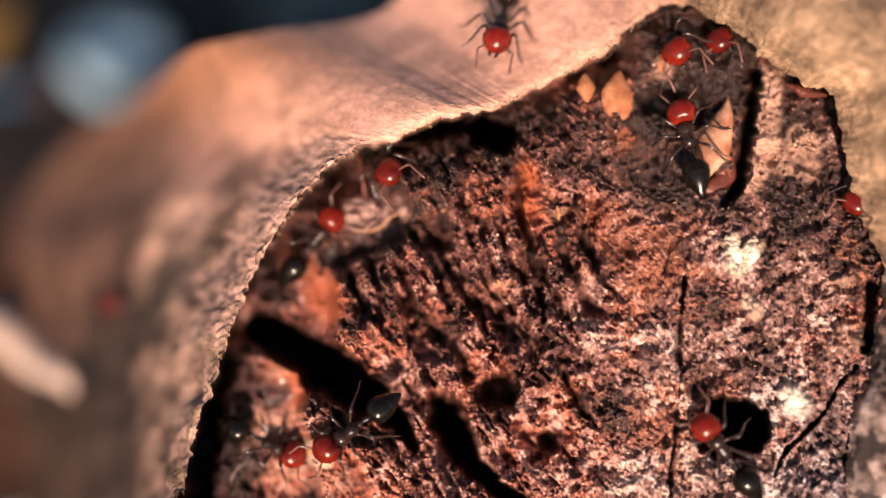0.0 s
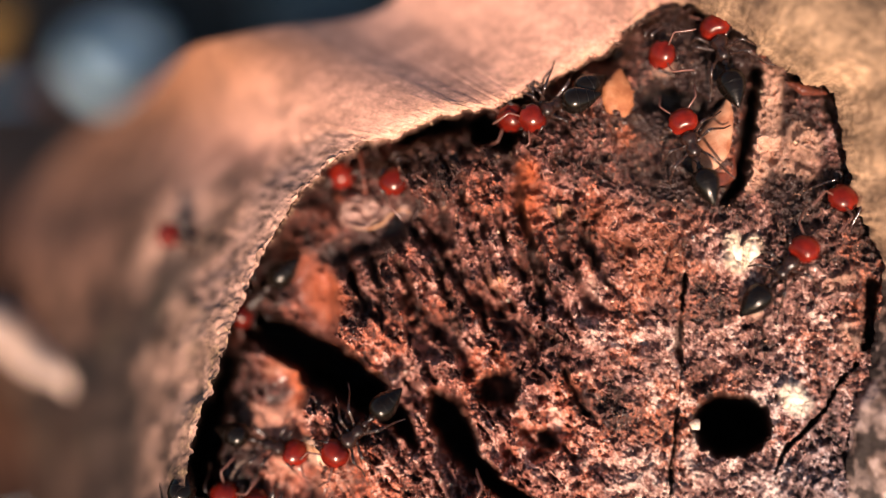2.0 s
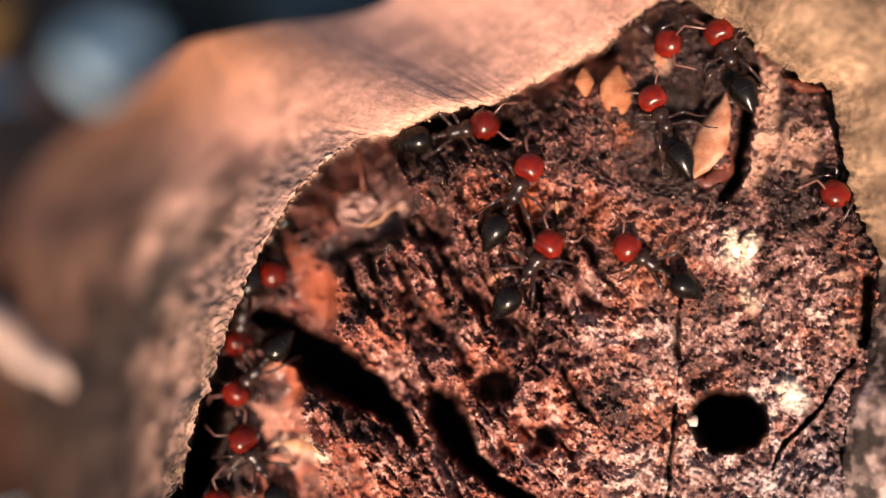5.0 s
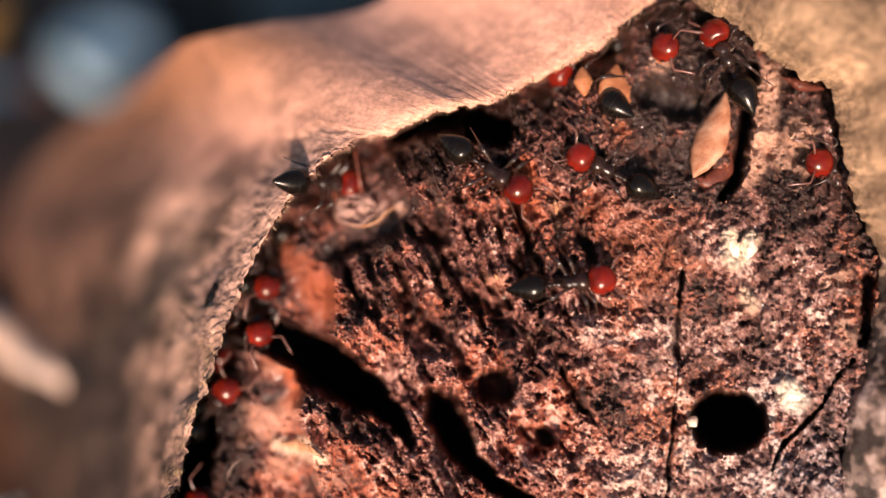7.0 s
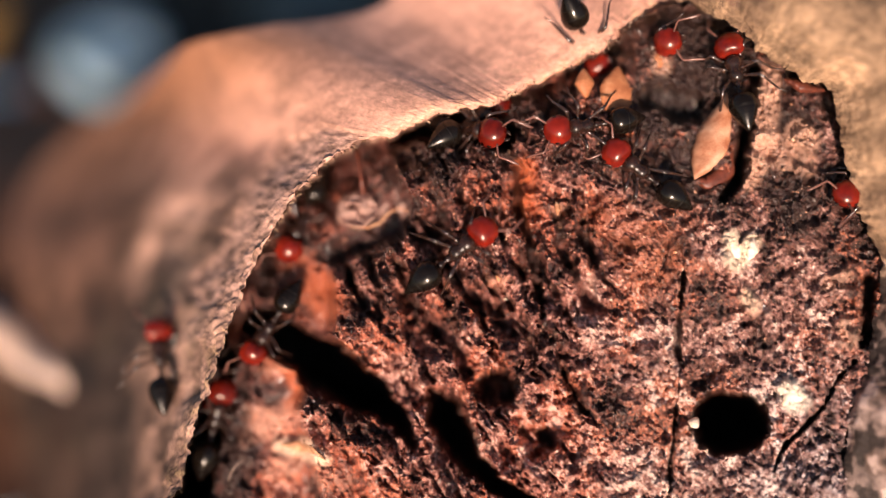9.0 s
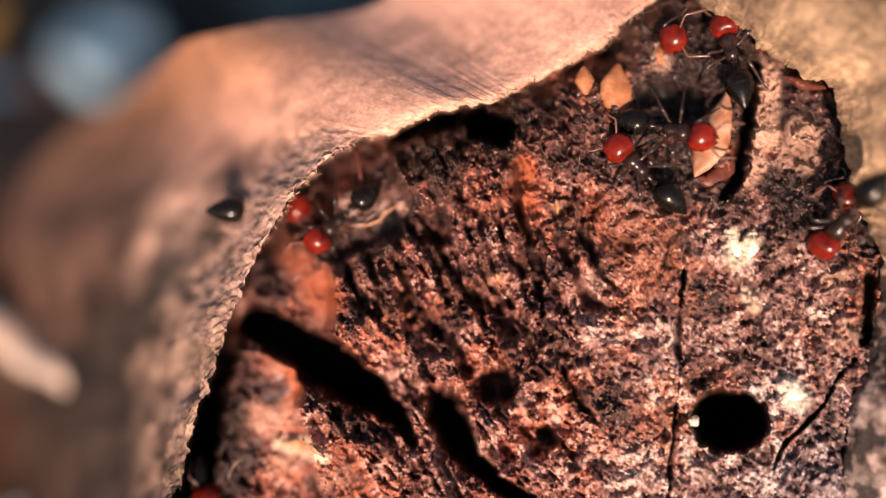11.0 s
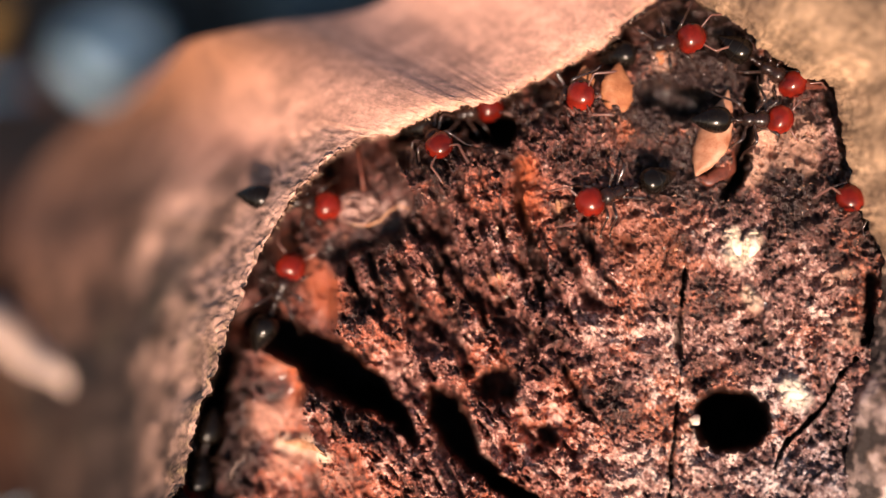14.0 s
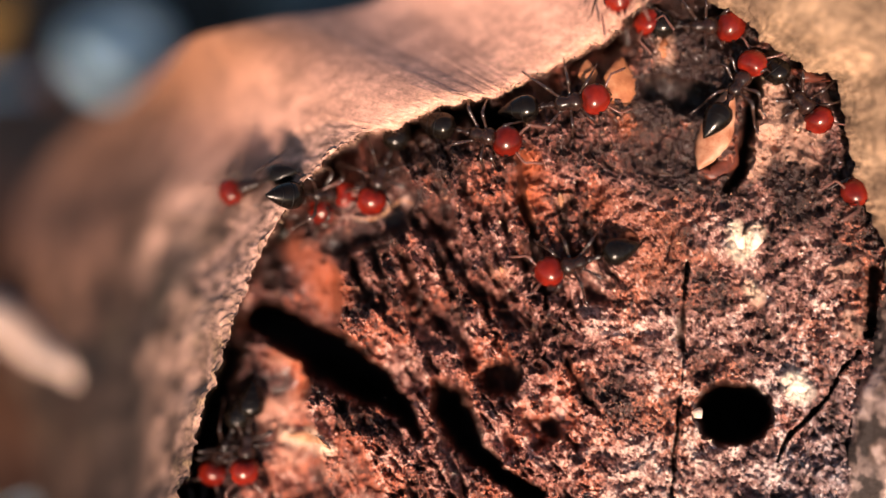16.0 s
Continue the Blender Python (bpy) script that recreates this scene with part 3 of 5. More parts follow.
def build_bark():
    a, b, d, r, over = bark_surface()
    p = spots(a, b, d)
    # behind the rim the trunk slants down into the soil
    heart = p[:, 150].mean(0)
    p = p + (heart - p) * (0.12 * np.minimum(over, 1) + 0.88 * np.clip(over - 1, 0, 1))[..., None]
    p = p + np.array((0, 0.068, -0.073)) * np.minimum(over, 1)[..., None]
    ds, dr = np.gradient(p, axis=0), np.gradient(p, axis=1)
    nrm = np.cross(ds, dr)
    nrm /= np.linalg.norm(nrm, axis=-1, keepdims=True) + 1e-12
    if nrm[330, 10] @ (np.array(EYE) - p[330, 10]) < 0:
        nrm = -nrm
    # lengths along and across the rim, in mm
    s_len = np.cumsum(np.linalg.norm(np.diff(rim_line, axis=0, prepend=rim_line[-1:]), axis=1))[:, None] + 0 * a
    r_len = np.cumsum(np.linalg.norm(np.diff(p, axis=1, prepend=p[:, :1]), axis=-1), axis=1) / MM
    total = s_len[-1, 0]
    fade = step(0, 3, s_len) * step(total, total - 3, s_len)
    lump = fbm(s_len / 3.1, r_len / 7.0, 4, 61)
    rough = fbm(s_len / 0.8, r_len / 1.0, 4, 63, 0.55)
    thread = fbm(s_len / 1.6, r_len / 0.35, 3, 67, 0.6)
    near = step(0, 1.5, r_len)
    calm = 1 - 0.8 * step(-8.0, -6.0, rim_line[:, 0:1]) * step(10.5, 8.5, rim_line[:, 0:1]) * step(0.3, 1.3, r_len)   # the upper bark is smooth
    off = ((0.26 + 0.30 * step(-4, -8, rim_line[:, 0:1]) + 0.25 * step(9, 11, rim_line[:, 0:1])) * (0.1 + 0.9 * calm) * lump * near + calm * ((0.02 + 0.02 * near) * rough + 0.05 * fbm(s_len / 0.24, r_len / 0.32, 3, 69, 0.7) * step(0, 0.4, r_len) + 0.03 * thread * step(0, 0.5, r_len))) * fade
    chunk = np.abs(fbm(s_len / 0.55, r_len / 0.50, 3, 83, 0.6))
    off = off + (1 + step(-7.0, -8.5, rim_line[:, 0:1])) * (0.14 * chunk - 0.05 + 0.05 * fbm(s_len / 0.20, r_len / 0.20, 2, 85)) * np.exp(-r_len / 1.1) * fade * (1 - 0.8 * step(-6, -2, rim_line[:, 0:1]))
    lip_low = step(9, 12, rim_line[:, 0:1]) * step(2, -2, rim_line[:, 1:2])
    off = off + 0.30 * fbm(s_len / 1.5, r_len / 1.3, 3, 87) * lip_low * step(0, 0.6, r_len)
    # at the upper left the outer bark has broken away and leaves a crumbling ledge
    band = step(-9.4, -8.4, rim_line[:, 0:1]) * step(-2.0, -3.2, rim_line[:, 0:1]) * step(-4.0, -2.0, rim_line[:, 1:2])
    out_len = np.minimum(r, 1)[None, :] * np.linalg.norm(outer_line - smooth_rim, axis=1)[:, None]
    ledge = band * step(0.30, -0.30, out_len - 1.9 * band + 0.45 * fbm(s_len / 1.3, out_len / 2, 3, 97))
    off = off - ledge * 0.18 + 0.05 * ledge * fbm(s_len / 0.45, out_len / 0.35, 3, 98)
    p = p + nrm * off[..., None] * MM
    # the broken inner edge
    base = bark_base(rim_line[:, 0], rim_line[:, 1])
    inner = [spots(rim_line[:, 0], rim_line[:, 1], base + q) for q in (8.0, 4.0, 1.5, 0.2)]
    p = np.concatenate([np.stack(inner, 1), p], 1)
    # pigment: tan above, straw on the lip and grey at its low end
    sb = rim_line[:, 1:2] + 0 * a
    sa = rim_line[:, 0:1] + 0 * a
    col = np.empty(a.shape + (3,))
    col[:] = (0.66, 0.345, 0.25)
    # the left flank's shade is painted in: grey-brown, and darker low down
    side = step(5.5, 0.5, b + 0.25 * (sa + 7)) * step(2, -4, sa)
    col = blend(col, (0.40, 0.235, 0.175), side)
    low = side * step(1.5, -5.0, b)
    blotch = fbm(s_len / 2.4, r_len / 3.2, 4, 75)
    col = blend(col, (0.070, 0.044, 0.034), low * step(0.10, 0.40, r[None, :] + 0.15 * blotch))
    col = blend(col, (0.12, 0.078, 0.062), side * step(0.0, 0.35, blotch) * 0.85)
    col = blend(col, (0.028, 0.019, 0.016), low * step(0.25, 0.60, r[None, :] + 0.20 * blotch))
    col = blend(col, (0.42, 0.265, 0.160), step(8.6, 11, sa))
    streak = 1 + 0.75 * fbm(s_len / 1.0, r_len / 2.4, 3, 93) - 0.22 * step(6, 2, sb)
    col = col * (1 + (np.clip(streak, 0.3, 1.5) - 1) * step(8.6, 11, sa))[..., None]
    col = blend(col, (0.25, 0.175, 0.15), step(8, 12, sa) * step(1, -4, sb))
    col = blend(col, (0.26, 0.115, 0.06), step(0.35, 0.90, r[None, :] + 0 * a) * step(3, -2, sa) * 0.9 * (1 - 0.9 * low))
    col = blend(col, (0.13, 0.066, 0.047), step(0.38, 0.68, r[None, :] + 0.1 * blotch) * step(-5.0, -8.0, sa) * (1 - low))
    top = step(-6, -3, sa) * step(10, 8, sa) * step(0, 3, sb)
    v = 0.7 * rough + 1.1 * fbm(s_len / 2.6, r_len / 5.0, 4, 71) + 0.5 * thread
    col = col * np.clip(1 + (0.68 - 0.30 * top) * v, 0.22, 1.7)[..., None]
    speck = fbm(s_len / 0.22, r_len / 0.30, 3, 73, 0.7)
    col = col * np.clip(1 + (0.55 - 0.2 * top) * speck, 0.4, 1.6)[..., None]
    moss = step(0.25, 0.6, fbm(s_len / 2.2, r_len / 3.0, 3, 77)) * step(1, -4, sa) * step(3, 0, sb)
    col = blend(col, (0.10, 0.085, 0.05), 0.22 * moss)
    # the flank's painted shade once more, with mottling over it
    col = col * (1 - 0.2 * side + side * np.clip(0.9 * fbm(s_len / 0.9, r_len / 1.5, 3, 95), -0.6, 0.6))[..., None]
    knot = np.maximum(step(0.30, 0.7, fbm(s_len / 4.0, r_len / 6.0, 3, 79)), step(0.15, 0.5, fbm(s_len / 1.6, r_len / 2.2, 3, 81)) * step(9, 12, sa) * step(2, -2, sb))
    col = blend(col, (0.12, 0.07, 0.05), 0.6 * knot)
    crust = np.exp(-r_len / 0.8) * step(0.02, 0.40, fbm(s_len / 0.30, r_len / 0.26, 3, 89, 0.6)) * step(13, 9, sa)
    col = blend(col, (0.55, 0.36, 0.20), 0.6 * crust)
    # darkening painted into the creases between the edge chunks
    gap = step(0.10, 0.02, chunk) * np.exp(-r_len / 0.9)
    col = blend(col, (0.06, 0.032, 0.022), 0.45 * gap)
    spotty = fbm(s_len / 0.8, r_len / 0.6, 3, 91)
    col = blend(col, (0.022, 0.016, 0.014), 0.92 * lip_low * step(-0.08, 0.16, spotty))
    col = blend(col, (0.55, 0.40, 0.35), 0.7 * lip_low * step(-0.22, -0.45, spotty))
    crumbly = fbm(s_len / 0.26, out_len / 0.22, 3, 99, 0.6)
    ledge_col = np.array((0.44, 0.255, 0.195)) * np.clip(1 + 1.3 * crumbly, 0.2, 2.0)[..., None]
    col = col + (ledge_col - col) * (0.85 * ledge)[..., None]
    # a shadow line painted along the outer edge of the ledge
    scarp_shade = band * np.exp(-((out_len - 2.0 * band + 0.45 * fbm(s_len / 1.3, out_len / 2, 3, 97)) / 0.16) ** 2)
    col = blend(col, (0.05, 0.03, 0.022), 0.25 * scarp_shade * step(-0.3, 0.1, fbm(s_len / 1.2, out_len, 2, 101)))
    first = np.repeat(col[:, :1] * 0.75, 4, axis=1)
    col = np.clip(np.concatenate([first, col], 1), 0.01, 0.9)
    n, m = p.shape[:2]
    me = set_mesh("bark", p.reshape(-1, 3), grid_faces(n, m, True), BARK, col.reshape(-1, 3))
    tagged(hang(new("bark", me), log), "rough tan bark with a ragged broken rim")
    m = np.array(REST.inverted())
    q = (p[::3, 4:154:2] @ m[:3, :3].T + m[:3, 3]).reshape(-1, 3) / MM
    return q[:, 0] * VIEW / -q[:, 2], q[:, 1] * VIEW / -q[:, 2], -q[:, 2]


bark_a, bark_b, bark_d = build_bark()


# ---- splinters, flakes and crumbs on the broken wood ----
def flake(name, line, thick, mat, label, raise_mm=0.0, seed=0, tilt=0.0, under=None, rough=1.0):
    """A lens-shaped sliver of wood along line of (a, b, half width), standing thick mm proud of the face."""
    rnd = random.Random(seed)
    n, sides = 26, 16
    pts = np.array(line, float)
    k = np.linspace(0, len(pts) - 1, n)
    cols = [np.interp(k, np.arange(len(pts)), pts[:, c]) for c in range(3)]
    verts, faces = [], []
    for i in range(n):
        e = math.sin(math.pi * (i + 0.02) / (n - 0.96)) ** 0.6
        j0, j1 = max(i - 1, 0), min(i + 1, n - 1)
        da, db = cols[0][j1] - cols[0][j0], cols[1][j1] - cols[1][j0]
        q = math.hypot(da, db)
        na, nb = -db / q, da / q
        for s in range(sides):
            w = 2 * math.pi * s / sides
            off = math.cos(w) * cols[2][i] * e * (1 + 0.10 * rough * rnd.uniform(-1, 1))
            a, b = cols[0][i] + na * off, cols[1][i] + nb * off
            wob = noise.noise_vector(Vector((a * 1.6, b * 1.6, seed * 3.1)))
            a, b = a + 0.07 * rough * wob.x, b + 0.07 * rough * wob.y
            up = raise_mm + thick * (0.25 + 0.75 * math.sin(w)) * e + tilt * off + 0.05 * rough * rnd.uniform(-1, 1) + 0.30 * rough * wob.z * thick
            verts.append(spot(a, b, float(face_depth(a, b)) - up))
    faces = grid_faces(n, sides).tolist()
    faces += [[i * sides + sides - 1, (i + 1) * sides + sides - 1, (i + 1) * sides, i * sides] for i in range(n - 1)]
    me = set_mesh(name, np.array([list(v) for v in verts]), faces, mat)
    bm = bmesh.new()
    bm.from_mesh(me)
    bmesh.ops.recalc_face_normals(bm, faces=bm.faces)
    bm.to_mesh(me)
    bm.free()
    ob = hang(new(name, me), under or log)
    return tagged(ob, label)


RED_FLAKE = plain("red_brown_flake", [(0.3, (0.07, 0.018, 0.011)), (0.7, (0.19, 0.05, 0.028))], 2500, 0.4, 0.5, 0.00004)
SPLINTER_LINE = [(11.61, 6.52, 0.19), (11.47, 5.71, 0.46), (11.0, 4.48, 0.74), (10.54, 3.51, 0.6), (10.26, 2.9, 0.28)]
flake("splinter", SPLINTER_LINE, 0.55, SPLINTER, "orange-pink wood splinter standing out of the dark wood", 0.30, 1, 0.4, rough=0.6)
flake("splinter", [(10.21, 2.99, 0.19), (10.82, 2.76, 0.32), (11.61, 3.27, 0.37), (11.88, 4.16, 0.12)], 0.35, RED_FLAKE, "dark red-brown splinter end", 0.0, 2, rough=0.6)
flake("wood_flake", [(7.15, 7.6, 0.35), (7.05, 6.75, 0.74), (7.15, 5.94, 0.66), (7.34, 5.2, 0.25)], 0.5, ORANGE_FLAKE, "orange-tan flake of wood", 0.0, 3, rough=0.5)
flake("wood_flake", [(5.71, 7.5, 0.24), (5.76, 6.87, 0.42), (5.85, 6.24, 0.2)], 0.4, ORANGE_FLAKE, "small orange-tan flake of wood", 0.0, 4, rough=0.5)
flake("wood_flake", [(8.91, 8.33, 0.19), (8.87, 7.92, 0.3), (8.91, 7.5, 0.19)], 0.4, ORANGE_FLAKE, "small orange-tan flake of wood", 0.0, 5)
flake("fibre_tuft", [(11.65, 0.67, 0.26), (11.93, -0.02, 0.42), (12.21, -0.77, 0.26)], 0.5, CREAM, "cream tuft of torn wood fibre", 0.1, 7)
flake("fibre_tuft", [(12.72, 0.63, 0.16), (12.67, 0.12, 0.26), (12.4, -0.56, 0.21)], 0.5, CREAM, "cream tuft of torn wood fibre", 0.15, 8)
flake("fibre_tuft", [(14.0, -5.6, 0.32), (14.35, -6.05, 0.6), (14.62, -6.55, 0.32)], 0.55, CREAM, "bright cream tuft of torn wood fibre", 0.1, 9)
flake("fibre_tuft", [(10.03, -7.03, 0.14), (10.28, -7.1, 0.23), (10.42, -7.31, 0.14)], 0.6, CREAM, "small cream fibre at the rim of a round hole", 0.2, 10)
flake("fibre_tuft", [(-6.87, -7.96, 0.09), (-6.13, -8.01, 0.21), (-5.43, -8.24, 0.19), (-4.87, -8.66, 0.09)], 0.35, PALE, "pale strip of torn wood fibre", 0.2, 13, rough=1.6)
flake("thread", [(-8.91, -9.61, 0.02), (-8.82, -9.22, 0.02), (-8.59, -8.84, 0.02), (-8.17, -8.59, 0.02)], 0.05, TWIG, "thin curled pale thread", 0.7, 14, rough=0.2)
flake("fibre_tuft", [(1.95, -1.09, 0.12), (2.34, -1.18, 0.16), (2.55, -1.37, 0.09)], 0.3, PALE, "small cream fibre tuft", 0.1, 11)
flake("fibre_tuft", [(4.55, 2.07, 0.09), (4.67, 1.69, 0.14), (4.69, 1.42, 0.09)], 0.3, PALE, "small cream fibre tuft", 0.1, 12)
flake("red_flake", [(13.95, 7.1, 0.12), (14.65, 6.75, 0.26), (15.74, 6.52, 0.14)], 0.6, RED_FLAKE, "shiny red-brown flake tucked under the bark rim", 0.3, 17)


def build_crumbs():
    """Loose grains and upright shards of wood over the whole broken face."""
    rnd = np.random.RandomState(5)
    n = 30000
    a, b = rnd.uniform(-11, 17.6, n), rnd.uniform(-11.5, 10, n)
    ok = inside(a, b, rim_line)
    a, b = a[ok], b[ok]
    depth, col, edge = wood_relief(a, b)
    ok = (depth < 1.0) & (edge > 0.25) & (~inside(a, b, SUNKEN) | (rnd.rand(len(a)) < 0.2))
    a, b, depth, col = a[ok], b[ok], depth[ok], col[ok]
    n = len(a)
    base = np.array([(-1, -0.5, 0), (1, -0.4, 0), (0.1, 0.9, 0), (0.15, -0.1, 1.0)])
    size = 0.022 + 0.10 * rnd.rand(n) ** 3.0
    spin = rnd.uniform(0, 2 * np.pi, n)
    tall = rnd.uniform(0.6, 2.2, n)
    lean = rnd.uniform(-0.8, 0.8, (n, 2))
    bx = base[None, :, 0] * np.cos(spin)[:, None] - base[None, :, 1] * np.sin(spin)[:, None] + lean[:, :1] * base[None, :, 2]
    by = base[None, :, 0] * np.sin(spin)[:, None] + base[None, :, 1] * np.cos(spin)[:, None] + lean[:, 1:] * base[None, :, 2]
    pa, pb = a[:, None] + bx * size[:, None], b[:, None] + by * size[:, None]
    pd = (face_depth(a, b) + depth)[:, None] + 0.05 - base[None, :, 2] * (size * tall)[:, None]
    p = spots(pa, pb, pd).reshape(-1, 3)
    f = (np.arange(n)[:, None, None] * 4 + np.array([(0, 1, 3), (1, 2, 3), (2, 0, 3), (0, 2, 1)])[None]).reshape(-1, 3)
    tone = np.clip(col * rnd.uniform(0.5, 1.5, (n, 1)) + np.array((0.16, 0.085, 0.055)) * rnd.rand(n, 1) ** 5 * 4.0, 0.01, 0.85)
    me = set_mesh("wood_grit", p, f, WOOD, np.repeat(tone, 4, axis=0), smooth=False)
    tagged(hang(new("wood_grit", me), log), "crumbs and fine shards of rotten wood", kind="stuff")


build_crumbs()


def build_fringe():
    """Torn fibres along the bark's broken edge."""
    rnd = random.Random(8)
    verts, faces, tone = [], [], []
    for i in range(0, 420):
        k = rnd.randrange(0, int(STEPS * 0.48))
        a, b = rim_line[k]
        an, bn = rim_line[(k + 4) % STEPS] - rim_line[k]
        q = math.hypot(an, bn) + 1e-9
        an, bn = an / q, bn / q
        inward = rnd.uniform(-0.1, 0.16)
        d = float(bark_base(a, b)) - 0.45
        r = rnd.uniform(0.012, 0.035)
        slide = rnd.uniform(-0.3, 0.3)
        tip = (a + bn * inward + an * slide, b - an * inward + bn * slide, d - rnd.uniform(-0.25, 0.10))
        root_end = (a - bn * 0.15, b + an * 0.15, d + 0.35)
        o = len(verts)
        for u, v in ((-1, -0.6), (1, -0.6), (0, 1)):
            verts.append(list(spot(root_end[0] + u * r * an, root_end[1] + u * r * bn, root_end[2] + v * r)))
        verts.append(list(spot(*tip)))
        faces += [(o, o + 1, o + 3), (o + 1, o + 2, o + 3), (o + 2, o, o + 3)]
        c = rnd.uniform(0.6, 1.25)
        tone += [(0.50 * c, 0.34 * c, 0.22 * c)] * 4
    me = set_mesh("bark_fringe", np.array(verts), np.array(faces), BARK, np.array(tone), smooth=False)
    tagged(hang(new("bark_fringe", me), log), "torn pale fibres along the broken bark edge", kind="stuff")


build_fringe()


# ---- the torn papery shell on the wood ----
def build_shell():
    mat, nt, bsdf = shader("papery_shell", 0.5, 0.4)
    f = noise_node(nt, 1600, 5)
    nt.links.new(ramp(nt, f, [(0.3, (0.22, 0.10, 0.08)), (0.7, (0.58, 0.36, 0.29))]), bsdf.inputs["Base Color"])
    bsdf.inputs["Transmission Weight"].default_value = 0.25
    bump(nt, bsdf, f, 0.0002)
    root = new("empty_cocoon")
    ca, cb = (-3.3, 1.76)
    base = float(face_depth(ca, cb))
    root.location = spot(ca, cb, base)
    tagged(root, "torn papery pinkish cocoon shell stuck to the wood", "cocoon")

    def pod(name, a0, b0, ra, rb, rise, seed, label):
        """A crumpled, sunken-in skin with a raised edge on one side."""
        n, m = 56, 22
        w = np.arange(n)[:, None] / n * 2 * np.pi
        r = np.linspace(0, 1, m)[None, :]
        wob = 1 + 0.08 * np.sin(2 * w + seed) + 0.05 * np.sin(5 * w + 2 * seed)
        a = a0 + ra * r * np.cos(w) * wob
        b = b0 + rb * r * np.sin(w) * wob
        fold = np.abs(fbm(a / 0.55 + seed, b / 0.3, 3, 90))
        lip = np.exp(-((r - 0.86) / 0.10) ** 2) * np.clip(0.5 - 0.7 * np.sin(w - 0.5), 0, 1)
        up = rise * (np.sqrt(np.clip(1 - r ** 2, 0, 1)) * (0.75 - 0.9 * fold) + 0.45 * lip) + 0.05 * fbm(a / 0.12, b / 0.12, 2, 91)
        p = spots(a, b, face_depth(a, b) - up + 0.12)
        me = set_mesh(name, p.reshape(-1, 3), grid_faces(n, m, True), mat)
        tagged(hang(new(name, me), root), label)

    pod("membrane", -3.58, 1.68, 0.86, 0.84, 1.2, 1, "crumpled round membrane")
    pod("torn_flap", -2.35, 1.75, 0.95, 0.62, 0.35, 4, "torn pink flap of membrane")
    curl = [(-3.9, 0.98, 0.5), (-3.2, 0.92, 0.55), (-2.7, 1.12, 0.5), (-2.35, 1.5, 0.5), (-1.9, 1.75, 0.4), (-1.5, 1.6, 0.3)]
    part("curled_edge", tube([Vector(spot(x, y, float(face_depth(x, y)) - h)) - root.location for x, y, h in curl],
                             [0.00002, 0.00005, 0.00006, 0.00005, 0.00004, 0.00002], 8), PALE, root, "pale curled edge")
    bm = tube([Vector(spot(*p, float(face_depth(*p)) - h)) - root.location for p, h in
               (((-3.62, 4.16), 0.4), ((-3.53, 3.51), 0.6), ((-3.44, 2.92), 0.5), ((-3.34, 2.34), 0.4))],
              [0.00013, 0.00009, 0.00008, 0.00012], 10)
    part("stalk", bm, RED_FLAKE, root, "thin red-brown stalk")


build_shell()


# ---- behind the log: soil with stones, dead leaves and a twig ----
def build_stone(a, b, size, squash, seed, mat, label):
    bm = bmesh.new()
    bmesh.ops.create_icosphere(bm, subdivisions=3, radius=size)
    for v in bm.verts:
        n = noise.noise(v.co * (1.3 / size) + Vector((seed, 0, 0)))
        v.co *= 1 + 0.22 * n
        v.co.z *= squash
    at = on_ground(a, b, size * squash * 0.4)
    me = bpy.data.meshes.new("stone")
    for f in bm.faces:
        f.smooth = True
    bm.to_mesh(me)
    bm.free()
    me.materials.append(mat)
    ob = new("stone", me)
    ob.matrix_basis = pose(*at, 0, 0, seed * 37)
    tagged(ob, label, "stone", "stones on the soil")


build_stone(*(-13.9, 8.03), 0.0062, 0.6, 1, STONE, "pale blue-grey stone on dark soil")
build_stone(*(-18.43, 5.83), 0.004, 0.6, 2, STONE, "small blue-grey stone on dark soil")
build_stone(*(-5.2, 9.89), 0.009, 0.5, 4, SLATE, "dark slate-grey stone on dark soil")
build_stone(*(-18.31, -8.33), 0.006, 0.6, 5, STONE, "small blue-grey stone on dark soil")


def build_leaf(a, b, z, length, width, rx, ry, rz, mat, label):
    n, m = 24, 13
    x = np.linspace(0, 1, n)[:, None]
    y = np.linspace(-1, 1, m)[None, :]
    half = width * np.sin(np.pi * x ** 0.8) ** 0.8 * (1 + 0.06 * np.sin(x * 40))
    p = np.stack([(x - 0.5) * length + 0 * y, y * half, 0.16 * width * (y ** 2) + 0.10 * length * np.sin(3 * x + y) * 0.6], -1)
    low = p.copy()
    low[..., 2] -= 0.0004
    v = np.concatenate([p.reshape(-1, 3), low.reshape(-1, 3)])
    f = grid_faces(n, m)
    me = set_mesh("dead_leaf", v, np.concatenate([f, f[:, ::-1] + n * m]), mat)
    ob = new("dead_leaf", me)
    at = on_ground(a, b, z)
    ob.matrix_basis = pose(*at, rx, ry, rz)
    tagged(ob, label, "leaf", "dead leaves on the soil")
    vein = tube([(length * (k / 8 - 0.55), 0, 0.10 * length * math.sin(3 * (k / 8 - 0.05)) * 0.6 + 0.0002) for k in range(9)],
                [0.0007 - 0.00006 * k for k in range(9)], 6)
    part("midrib", vein, mat, ob)


build_leaf(*(-19.94, 8.84), 0.003, 0.016, 0.0045, 10, -8, 60, YELLOW_LEAF, "curled yellow-brown dead leaf on dark soil")
build_leaf(*(-19.13, 2.11), 0.008, 0.034, 0.012, 30, 5, 100, DEAD_LEAF, "curled red-brown dead leaf against the log")
build_leaf(*(-16.81, -0.67), 0.010, 0.05, 0.014, 40, 8, 80, DEAD_LEAF, "curled red-brown dead leaf against the log")


